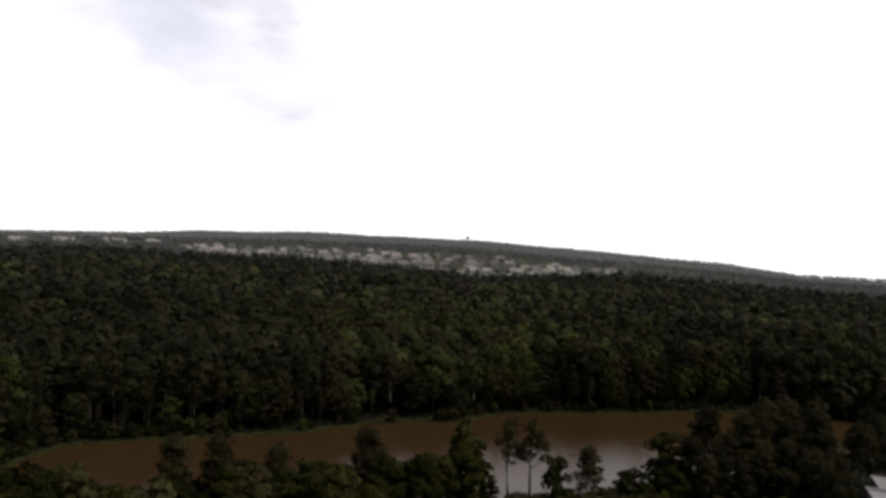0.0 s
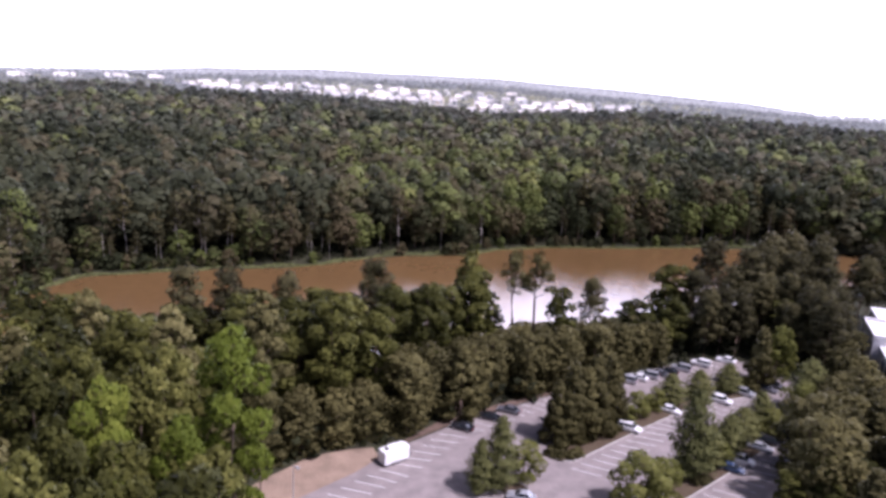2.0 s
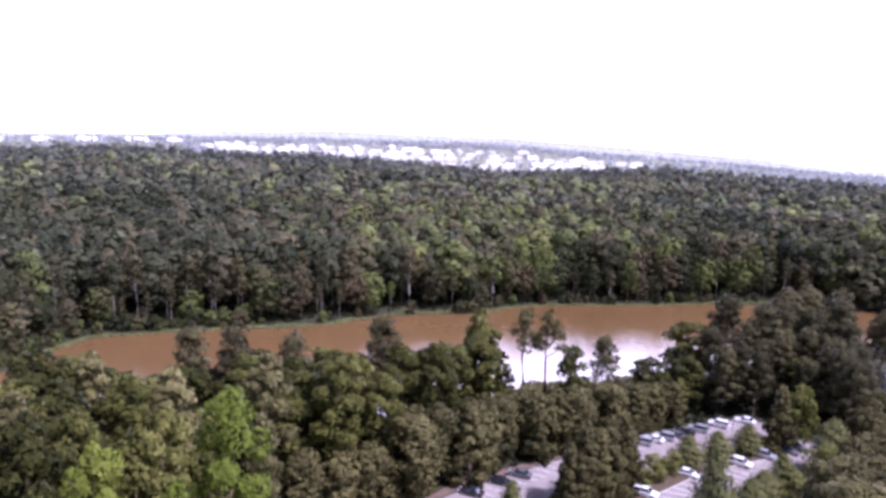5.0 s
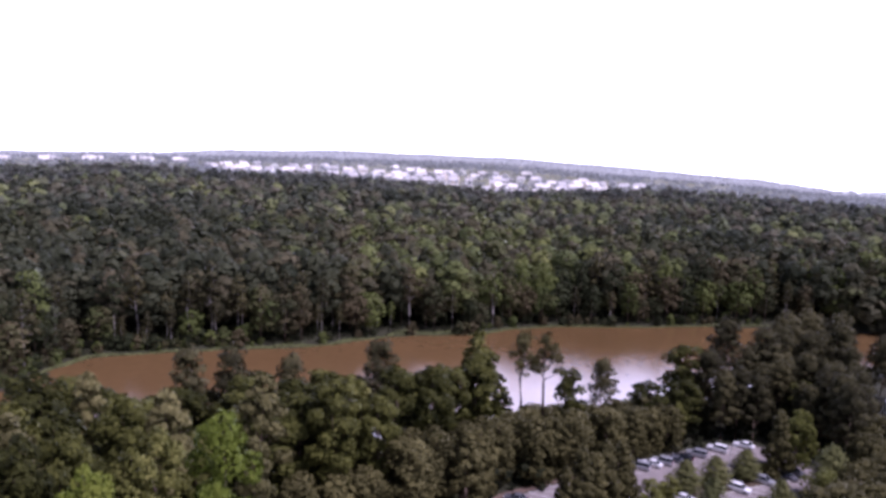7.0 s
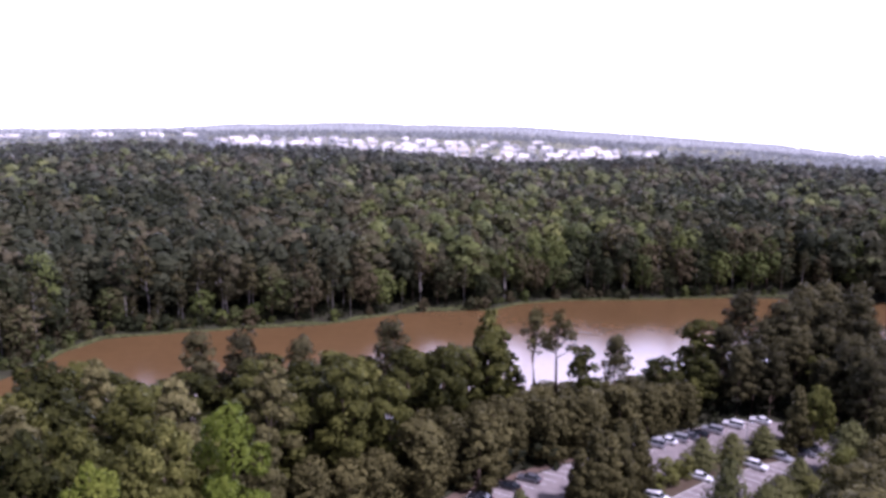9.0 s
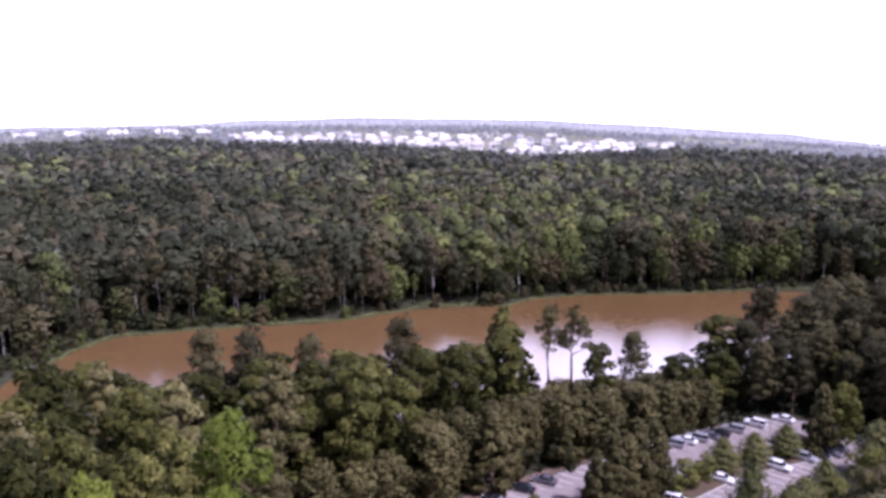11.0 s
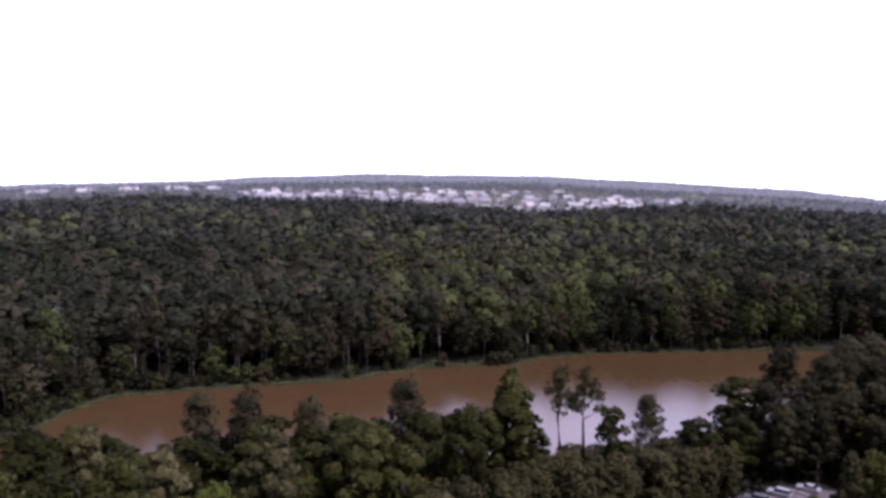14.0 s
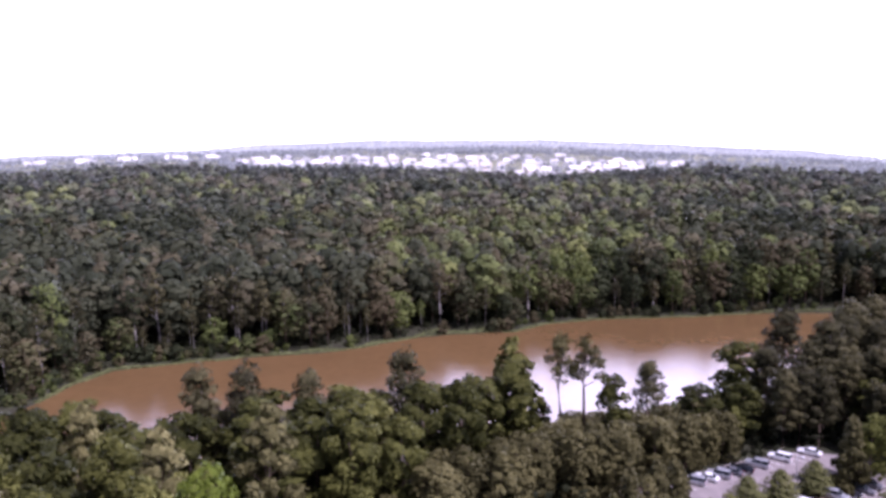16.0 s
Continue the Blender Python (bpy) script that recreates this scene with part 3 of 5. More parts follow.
def polar_sheet():
    az = np.radians(np.concatenate([np.arange(-42, 42.01, 0.7), np.arange(46, 317, 5)]))
    rad = np.concatenate([[0.5, 20, 40], np.arange(60, 320, 3.2), np.geomspace(325, 4800, 46)])
    A, R = np.meshgrid(az, rad)
    x, y = (R * np.sin(A)).ravel(), (R * np.cos(A)).ravel()
    z = land(x, y)
    n = len(az)
    faces = [(i * n + j, i * n + (j + 1) % n, (i + 1) * n + (j + 1) % n, (i + 1) * n + j) for i in range(len(rad) - 1) for j in range(n)]
    faces.append(list(range(n))[::-1])
    me = bpy.data.meshes.new("ground")
    me.from_pydata(np.stack([x, y, z], 1).tolist(), [], faces)
    return me


tagged(part("ground", polar_sheet(), SOIL, smooth=True), "dark wooded ground with leaf litter reaching the horizon", "ground", kind="structure")


def flat_area(name, outline, z, mat, label, category, thick=0.0):
    bm = bmesh.new()
    f = bm.faces.new([bm.verts.new((x, y, z)) for x, y in outline])
    if f.normal.z < 0:
        f.normal_flip()
    bmesh.ops.triangulate(bm, faces=bm.faces)
    return tagged(part(name, bm, mat), label, category, kind="structure")


centre = LAKE.mean(0)
grown = [tuple(p + (p - centre) / np.linalg.norm(p - centre) * 3) for p in LAKE]
flat_area("water", grown, -1.0, WATER, "calm brown muddy lake water reflecting the sky", "water")

# ---- car park ----
LOT = [(-26, 82), (-24.5, 99), (-13, 108), (-8, 112.6), (6.4, 125.9), (16.0, 132.7), (26, 139.6), (42, 150.4), (57, 159), (72, 164.8), (84, 162), (89, 152), (88, 145), (75.5, 131), (64, 112), (54, 92), (50, 78)]
flat_area("parking_lot", LOT, 0.03, ASPHALT, "pale worn asphalt car park with painted stalls", "parking lot")
flat_area("dirt_verge", [(-32, 84), (-29.6, 94), (-27.6, 99.7), (-25.2, 104), (-22.0, 107.8), (-19.2, 111.2), (-15.8, 113.6), (-12, 115.2), (-8, 116.2), (-6.5, 113), (-10.1, 108.0), (-20, 98)], 0.05, TAN_SOIL, "bare pale tan earth beside the car park", "ground")
flat_area("red_bank", [(-6, 115), (6.2, 126.2), (15.8, 133), (25.8, 139.9), (42, 150.8), (41.3, 152.2), (24.8, 141.4), (14.4, 134.4), (4, 127.4)], 0.06, RED_SOIL, "strip of red earth along the car park edge", "ground")


def along(line, step):
    """Points and directions every step metres along a line."""
    line = [Vector((*p, 0)) for p in line]
    out, left = [], 0.0
    for a, b in zip(line, line[1:]):
        d, ln = (b - a).normalized(), (b - a).length
        s = left
        while s < ln:
            out.append((a + d * s, d))
            s += step
        left = s - ln
    return out


def island(line, width, label):
    """A kerbed planting strip along a line, with a round end."""
    pts = along(line, 1.5)
    half = width / 2
    left = [p + Vector((-d.y, d.x, 0)) * half for p, d in pts]
    right = [p - Vector((-d.y, d.x, 0)) * half for p, d in pts]
    p0, d0 = pts[0]
    p1, d1 = pts[-1]
    n0, n1 = Vector((-d0.y, d0.x, 0)), Vector((-d1.y, d1.x, 0))
    cap0 = [p0 - d0 * half * math.sin(a) + n0 * half * math.cos(a) for a in (2.6, 2.1, 1.57, 1.05, 0.5)]
    cap1 = [p1 + d1 * half * math.sin(a) + n1 * half * math.cos(a) for a in (0.5, 1.05, 1.57, 2.1, 2.6)]
    outline = left + cap1 + right[::-1] + cap0
    thing = new("planting_island")
    bm = bmesh.new()
    def inset(p, i, k):
        a, b = outline[i - 1], outline[(i + 1) % len(outline)]
        t = (b - a).normalized()
        return p + Vector((t.y, -t.x, 0)) * k
    ring = lambda k, z: [inset(p, i, k) + Vector((0, 0, z)) for i, p in enumerate(outline)]
    rows = [ring(0, 0.0), ring(0, 0.15), ring(0.04, 0.18), ring(0.2, 0.18), ring(0.2, 0.02)]
    vs = [[bm.verts.new(p) for p in r] for r in rows]
    n = len(outline)
    for a, b in zip(vs, vs[1:]):
        for k in range(n):
            bm.faces.new((a[k], a[(k + 1) % n], b[(k + 1) % n], b[k]))
    part("kerb", bm, KERB, thing)
    bm = bmesh.new()
    f = bm.faces.new([bm.verts.new(p) for p in ring(0.19, 0.14)])
    bmesh.ops.triangulate(bm, faces=[f])
    part("bed", bm, MULCH, thing)
    return tagged(thing, label, "planting island", group="planting islands")


MEDIAN_A = [(26.0, 117.0), (33, 123), (42, 130.5), (52, 138.5), (64, 144.5), (75, 149)]
MEDIAN_B = [(42, 106), (50, 112.5), (60, 121), (68, 126.5)]
island(MEDIAN_A, 6.2, "long kerbed planting strip with mulch between parking rows")
island(MEDIAN_B, 5.0, "kerbed planting strip with mulch and small trees")
island([(13.5, 106), (16.5, 104.5)], 4.0, "small kerbed island with a young tree")


def stalls(line, depth, step, side, turn=0.0):
    """Painted stall lines along a row; each stroke is a part of the row's marking."""
    thing = new("stall_markings")
    bm = bmesh.new()
    box(bm, (0, -0.06, 0.0), (depth, 0.06, 0.006))
    stroke = None
    for p, d in along(line, step):
        ob = part("stripe", bm if stroke is None else stroke, PAINT, thing)
        stroke = ob.data
        a = math.atan2(d.y, d.x) + side * math.radians(64) + turn
        ob.matrix_basis = Matrix.Translation((p.x, p.y, 0.034)) @ Matrix.Rotation(a, 4, "Z")
    return tagged(thing, "white painted parking stall lines on asphalt", "road marking", kind="structure")


ROW_1 = [(-15.5, 99.5), (-9.5, 106), (-5.5, 109.8), (5.5, 124.5), (16, 133), (25, 139.3), (42, 149.8), (57, 159), (70, 164)]
ROW_2 = [(26.2, 112), (35, 119), (44.5, 128.5), (54, 135.6), (65, 141.6), (74, 145.6)]
ROW_3 = [(44.5, 104), (52, 109.7), (62, 118.2), (70, 124)]
stalls(ROW_1, 5.2, 2.7, -1)
stalls(ROW_2, 5.2, 2.7, -1)
stalls(ROW_3, 5.2, 2.7, -1)

# ---- vehicles ----
def wheel(parent, x, y, r):
    side = 1 if y > 0 else -1
    bm = bmesh.new()
    tube(bm, [(0, -0.1, 0), (0, -0.085, 0), (0, 0.085, 0), (0, 0.1, 0)], [r * 0.86, r, r, r * 0.86], 16)
    tyre = part("wheel", bm, TYRE, parent)
    tyre.location = (x, y, r)
    bm = bmesh.new()
    tube(bm, [(0, side * 0.095, 0), (0, side * 0.112, 0)], [r * 0.62, r * 0.55], 12)
    part("rim", bm, RIM, tyre)


def car(style, colour, m, group="parked cars", where="parked on asphalt"):
    """A parked car: sedan or suv; x is forward, the origin on the ground under its middle."""
    L, W, H = (4.7, 1.82, 1.46) if style == "sedan" else (4.6, 1.9, 1.75)
    thing = new("car")
    paint = CAR_PAINT[colour]
    belt = 0.92 if style == "sedan" else 1.05
    hood = 0.80 if style == "sedan" else 0.98
    tail = 0.90 if style == "sedan" else 1.04
    def ring(x, zb, zt, hw):
        return [(x, -hw * 0.90, zb), (x, -hw, zb + 0.18), (x, -hw, zt - 0.16), (x, -hw * 0.86, zt), (x, hw * 0.86, zt), (x, hw, zt - 0.16), (x, hw, zb + 0.18), (x, hw * 0.90, zb)]
    w = W / 2
    bm = bmesh.new()
    loft(bm, [ring(-L / 2, 0.42, tail - 0.22, w * 0.80), ring(-L / 2 + 0.12, 0.26, tail - 0.04, w * 0.93), ring(-L / 2 + 0.6, 0.22, tail, w), ring(-0.6, 0.20, belt, w),
              ring(0.75, 0.20, belt - 0.01, w), ring(1.5, 0.22, hood, w), ring(L / 2 - 0.2, 0.26, hood - 0.12, w * 0.92), ring(L / 2, 0.40, hood - 0.26, w * 0.78)])
    part("body", bm, paint, thing, smooth=False)
    x0, x1 = (-1.65, 1.05) if style == "sedan" else (-2.2, 1.15)
    t0, t1 = (-0.95, 0.25) if style == "sedan" else (-1.9, 0.45)
    bm = bmesh.new()
    lo = [(x0, -w * 0.9, belt - 0.03), (x1, -w * 0.9, belt - 0.05), (x1, w * 0.9, belt - 0.05), (x0, w * 0.9, belt - 0.03)]
    hi = [(t0, -w * 0.72, H - 0.05), (t1, -w * 0.72, H - 0.06), (t1, w * 0.72, H - 0.06), (t0, w * 0.72, H - 0.05)]
    loft(bm, [lo, hi])
    part("cabin_glass", bm, GLASS, thing)
    bm = bmesh.new()
    lo = [(t0 - 0.06, -w * 0.73, H - 0.07), (t1 + 0.06, -w * 0.73, H - 0.08), (t1 + 0.06, w * 0.73, H - 0.08), (t0 - 0.06, w * 0.73, H - 0.07)]
    hi = [(t0 + 0.1, -w * 0.62, H), (t1 - 0.12, -w * 0.62, H - 0.01), (t1 - 0.12, w * 0.62, H - 0.01), (t0 + 0.1, w * 0.62, H)]
    loft(bm, [lo, hi])
    part("roof", bm, paint, thing)
    for s in (-1, 1):
        for a, b in ((x1, t1), ((x0 + x1) / 2 - 0.25, (t0 + t1) / 2 - 0.15), (x0, t0)):
            bm = bmesh.new()
            tube(bm, [(a, s * w * 0.905, belt - 0.03), (b, s * w * 0.735, H - 0.06)], [0.045, 0.035], 4)
            part("pillar", bm, paint, thing)
        for x in (-L * 0.295, L * 0.305):
            wheel(thing, x, s * (w - 0.09), 0.33 if style == "sedan" else 0.37)
        bm = bmesh.new()
        box(bm, (L / 2 - 0.2, s * w * 0.72 - 0.17, hood - 0.30), (L / 2 - 0.03, s * w * 0.72 + 0.17, hood - 0.14), 0.03)
        part("headlight", bm, LAMP_CLEAR, thing)
        bm = bmesh.new()
        box(bm, (-L / 2 - 0.01, s * w * 0.74 - 0.15, tail - 0.28), (-L / 2 + 0.16, s * w * 0.74 + 0.15, tail - 0.12), 0.03)
        part("taillight", bm, LAMP_RED, thing)
        bm = bmesh.new()
        box(bm, (0.72, s * (w + 0.09) - 0.09, belt - 0.02), (0.86, s * (w + 0.09) + 0.09, belt + 0.11), 0.03)
        part("mirror", bm, paint, thing)
    thing.matrix_basis = m
    kind = "sedan" if style == "sedan" else "sport utility car"
    return tagged(thing, f"{colour} {kind} {where}", "car", group=group)


def on_lot(x, y, deg):
    return pose(x, y, 0.03, 0, 0, deg)


CARS_1 = [("sedan", "black", 7.9, 124.2, 158), ("sedan", "black", 13.2, 128.8, 158), ("sedan", "dark grey", 17.4, 132.0, 158),
          ("suv", "silver", 45.2, 149.0, 152), ("sedan", "white", 48.1, 150.6, 152), ("suv", "silver", 50.9, 152.0, 152), ("sedan", "dark grey", 53.6, 153.4, 150),
          ("sedan", "black", 56.2, 154.8, 150), ("suv", "silver", 60.0, 157.0, 148), ("suv", "white", 65.8, 160.3, 146), ("sedan", "white", 73.0, 163.2, 146)]
CARS_2 = [("suv", "white", 39.9, 126.4, -30), ("sedan", "white", 50.4, 135.0, -30), ("suv", "white", 62.9, 140.4, -36), ("suv", "silver", 69.5, 144.6, -36), ("sedan", "black", 72.6, 146.0, -36),
          ("sedan", "dark grey", 75.6, 147.2, -36), ("suv", "dark grey", 78.0, 149.2, -36)]
CARS_3 = [("sedan", "dark blue", 54.2, 113.2, -30), ("suv", "white", 57.0, 116.0, -30), ("sedan", "silver", 62.6, 121.0, -32), ("suv", "black", 65.4, 123.2, -32), ("sedan", "black", 69.6, 126.4, -32)]
for style, colour, x, y, deg in CARS_1:
    car(style, colour, on_lot(x, y, deg), "cars by the woods", "parked at the wooded edge of the lot")
for style, colour, x, y, deg in CARS_2 + CARS_3:
    car(style, colour, on_lot(x, y, deg), "cars by the planting strips", "parked beside a planting strip")
car("sedan", "silver", on_lot(16.6, 102.2, 165), "cars by the planting strips", "parked beside a small planting island")


def trailer(m):
    """A white enclosed trailer with a rounded nose, roof unit, wheels and drawbar."""
    thing = new("cargo_trailer")
    L, W, H, z0 = 5.2, 2.3, 2.75, 0.45
    def ring(x, w, top):
        w /= 2
        return [(x, -w, z0), (x, -w, top - 0.25), (x, -w + 0.08, top - 0.08), (x, -w + 0.3, top), (x, w - 0.3, top), (x, w - 0.08, top - 0.08), (x, w, top - 0.25), (x, w, z0)]
    bm = bmesh.new()
    loft(bm, [ring(-L / 2, W * 0.96, H - 0.06), ring(-L / 2 + 0.1, W, H), ring(L / 2 - 0.9, W, H), ring(L / 2 - 0.45, W * 0.93, H - 0.03), ring(L / 2 - 0.12, W * 0.72, H - 0.12), ring(L / 2, W * 0.4, H - 0.25)])
    part("body", bm, TRAILER_SKIN, thing)
    bm = bmesh.new()
    box(bm, (-1.5, -0.6, H - 0.02), (0.5, 0.6, H + 0.42), 0.15)
    part("roof_unit", bm, TRAILER_SKIN, thing, "white rooftop air unit")
    bm = bmesh.new()
    box(bm, (-1.9, -0.35, H - 0.02), (-1.4, 0.35, H + 0.12), 0.04)
    part("roof_vent", bm, TRIM, thing)
    for s in (-1, 1):
        for x in (-0.75, 0.05):
            wheel(thing, x, s * (W / 2 - 0.16), 0.34)
        bm = bmesh.new()
        box(bm, (-1.25, s * (W / 2 + 0.0) - 0.05, 0.62), (0.55, s * (W / 2) + 0.05, 0.80), 0.03)
        part("mudguard", bm, ALU, thing)
        bm = bmesh.new()
        box(bm, (-L / 2 + 0.05, s * (W / 2 - 0.02) - 0.02, z0 - 0.02), (L / 2 - 0.9, s * (W / 2) + 0.02, z0 + 0.08))
        part("side_trim", bm, ALU, thing)
        bm = bmesh.new()
        box(bm, (-L / 2 - 0.03, s * 0.9 - 0.08, z0 + 0.15), (-L / 2 + 0.03, s * 0.9 + 0.08, z0 + 0.35), 0.01)
        part("taillight", bm, LAMP_RED, thing)
    bm = bmesh.new()
    box(bm, (-L / 2 - 0.025, -1.0, z0 + 0.05), (-L / 2 + 0.03, 1.0, H - 0.2), 0.01)
    part("ramp_door", bm, TRAILER_SKIN, thing)
    bm = bmesh.new()
    box(bm, (0.9, -W / 2 - 0.02, z0 + 0.1), (1.65, -W / 2 + 0.02, H - 0.4), 0.01)
    part("side_door", bm, TRAILER_SKIN, thing)
    bm = bmesh.new()
    tube(bm, [(L / 2 - 0.6, -0.6, z0 - 0.03), (L / 2 + 1.1, 0, z0 - 0.03)], [0.05, 0.05], 6)
    tube(bm, [(L / 2 - 0.6, 0.6, z0 - 0.03), (L / 2 + 1.1, 0, z0 - 0.03)], [0.05, 0.05], 6)
    tube(bm, [(L / 2 + 0.75, 0, 0.0), (L / 2 + 0.75, 0, z0 + 0.3)], [0.035, 0.035], 6)
    part("drawbar", bm, TRIM, thing)
    thing.matrix_basis = m
    return tagged(thing, "white enclosed cargo trailer parked at the lot's corner", "trailer")


trailer(on_lot(-4.0, 112.0, 38))


def lot_lamp(x, y, h, deg):
    thing = new("lot_lamp")
    bm = bmesh.new()
    tube(bm, [(0, 0, 0), (0, 0, 0.7)], [0.28, 0.28], 12)
    part("footing", bm, KERB, thing)
    bm = bmesh.new()
    tube(bm, [(0, 0, 0.7), (0, 0, h)], [0.1, 0.06], 10)
    tube(bm, [(0, 0, h - 0.1), (0.9, 0, h + 0.02)], [0.045, 0.04], 6)
    part("pole", bm, POLE_STEEL, thing)
    bm = bmesh.new()
    box(bm, (0.65, -0.2, h - 0.06), (1.35, 0.2, h + 0.12), 0.04)
    part("lamp_head", bm, POLE_STEEL, thing)
    thing.matrix_basis = pose(x, y, 0.03, 0, 0, deg)
    return tagged(thing, "slim grey car park lamp post", "street lamp", group="car park lamps")


lot_lamp(-17.6, 94.5, 9.0, -40)
lot_lamp(62.0, 143.8, 8.5, -60)

# ---- white-roofed building beyond the lot ----
def office(m):
    """A building in three blocks, a taller corner block between a rear and a front wing, with white roofs and parapets."""
    thing = new("office_building")
    for x0, y0, x1, y1, H, tall in ((0, 0, 14, 14.3, 10.4, True), (4.5, 14.31, 46, 32.6, 9.0, False), (1.6, -16, 46, -0.01, 8.4, False), (14.01, 0, 46, 14.3, 9.0, False)):
        bm = bmesh.new()
        box(bm, (x0, y0, 0), (x1, y1, H))
        block = part("wall", bm, PANEL, thing)
        bm = bmesh.new()
        box(bm, (x0 + 0.3, y0 + 0.3, H), (x1 - 0.3, y1 - 0.3, H + 0.12))
        part("roof", bm, ROOF_MEMBRANE, block, "bright white flat roof")
        for lo, hi in (((x0 - 0.1, y0 - 0.1), (x1 + 0.1, y0 + 0.28)), ((x0 - 0.1, y1 - 0.28), (x1 + 0.1, y1 + 0.1)), ((x0 - 0.1, y0 + 0.29), (x0 + 0.28, y1 - 0.29)), ((x1 - 0.28, y0 + 0.29), (x1 + 0.1, y1 - 0.29))):
            bm = bmesh.new()
            box(bm, (*lo, H + 0.003), (*hi, H + (0.9 if tall else 0.35)), 0.03)
            part("parapet", bm, PANEL if tall else ROOF_MEMBRANE, block)
        for k in range(int((y1 - y0) // 4)):
            for storey in range(2):
                if tall and storey == 1 and k != 1:
                    continue
                z, y = 1.2 + 3.8 * storey, y0 + 0.6 + 4 * k
                bm = bmesh.new()
                box(bm, (x0 - 0.06, y, z), (x0 + 0.05, y + 3.2, z + 2.3), 0.02)
                win = part("window", bm, POLE_STEEL, block)
                bm = bmesh.new()
                box(bm, (x0 - 0.08, y + 0.1, z + 0.1), (x0 - 0.05, y + 3.1, z + 2.2))
                part("pane", bm, PANE, win)
    for x, y in ((22, 22), (31, 24), (20, -8)):
        bm = bmesh.new()
        box(bm, (x, y, 8.4), (x + 3, y + 2, 10.6), 0.05)
        part("roof_unit", bm, ALU, thing)
    thing.matrix_basis = m
    return tagged(thing, "low office building with bright white flat roofs among pines", "building")


office(pose(102.5, 155.5, 0, 0, 0, -22.2))
flat_area("footpath", [(66, 97), (73.4, 105.6), (80.3, 111.8), (90, 120), (91, 118.6), (81.5, 110.2), (75.1, 104.6), (67.6, 96)], 0.05, KERB, "pale concrete footpath under the trees", "pavement")

# ---- trees round the car park and the near shore: x, y, height, crown width ----
GUMS = [
    (-58.8, 106.7, 29.7, 10.9), (-53.7, 91.7, 30.8, 8.7), (-41.8, 98.8, 29.7, 8.8), (-40.4, 81.2, 31.9, 8.2),
    (-42.3, 75.6, 33.0, 7.9), (-30.9, 58.8, 34.1, 7.3), (-29.3, 51.4, 35.2, 8.1), (-25.1, 57.4, 33.0, 7.5),
    (-20.2, 68.7, 26.4, 8.1), (-15.9, 121.3, 26.4, 10.0), (-31.6, 78.9, 30.8, 7.1), (-23.6, 49.8, 34.1, 6.7),
]
GUMS_LAKE = [
    (57.8, 101.0, 7.6, 7.6), (62.5, 99.0, 8.0, 7.5), (70.5, 106.5, 9.0, 7.0),
    (-15.2, 132.0, 23.1, 8.9), (0.4, 139.9, 23.1, 9.3), (10.3, 155.4, 22.0, 11.6), (10.1, 161.1, 25.3, 8.4),
    (31.4, 159.0, 18.4, 7.0), (51.5, 168.8, 13.2, 9.3), (64.5, 183.2, 18.7, 11.6), (60.0, 168.0, 14.0, 9.0), (90.0, 171.0, 14.0, 9.0), (-50.1, 120.0, 20.9, 12.0),
    (-28.5, 120.7, 22.0, 14.1), (-22.2, 124.4, 22.0, 10.5), (-60.4, 110.8, 24.2, 11.7), (-49.0, 109.9, 23.1, 10.2),
    (-35.6, 144.0, 19.3, 12.0), (-26.7, 139.8, 19.3, 12.0), (-22.3, 148.0, 18.8, 12.0), (-17.0, 149.5, 17.4, 10.0), (-6.0, 155.5, 17.0, 10.5), (1.5, 156.0, 18.6, 10.5),
    (-73.0, 140.0, 17.5, 11.0), (-60.0, 134.0, 16.5, 11.0), (-66.5, 138.0, 17.0, 10.5), (-80.0, 139.0, 16.5, 12.0), (-46.5, 145.5, 14.5, 9.5), (-56.0, 141.0, 13.8, 9.0), (-36.0, 133.0, 21.5, 11.0), (-46.0, 130.0, 20.0, 11.5), (12.0, 166.5, 12.0, 8.5), (17.0, 170.0, 8.5, 7.0),
    (-19.8, 137.0, 22.0, 9.5), (-6.5, 139.5, 23.0, 10.0), (5.0, 147.0, 21.0, 8.0), (-9.0, 128.0, 21.0, 9.0),
]
BRIGHT = [(-21.5, 80.3, 35.2, 9.5), (-31.9, 69.6, 33.0, 7.0), (-24.3, 70.8, 28.6, 7.7)]
PINES = [(-49.0, 84.5, 32.0, 10.0), (-56.5, 88.5, 31.0, 9.5), (-35.8, 98.9, 30.8, 9.4), (-25.6, 110.5, 29.7, 9.9), (-55.0, 114.5, 27.5, 8.3), (-21.4, 91.8, 27.5, 7.0)]
TWIN = [(21.1, 167.0, 25.2, 8.5), (26.0, 165.0, 25.0, 8.5)]
FULL_PINES = [
    (40.0, 167.0, 18.7, 8.5), (-48.6, 140.8, 25.0, 10.5), (-40.4, 142.8, 25.0, 11.0), (-28.9, 144.9, 23.0, 9.0), (-11.0, 150.5, 26.0, 11.0),
    (79.8, 196.1, 23.6, 13), (87.0, 188.2, 23.1, 13), (99.3, 203.3, 24.2, 14), (108.0, 209.0, 24.0, 13), (94.0, 196.0, 23.0, 12), (69.2, 178.5, 18.7, 10.5),
    (101.0, 192.0, 21.0, 12), (122.0, 193.5, 21.0, 11), (130.5, 188.5, 21.0, 11), (139.0, 184.0, 21.0, 11), (129.0, 201.0, 23.0, 12), (141.0, 196.0, 22.0, 12), (113.0, 200.0, 22.5, 12), (120.0, 213.0, 23.0, 13), (80.0, 183.0, 19.0, 11),
]
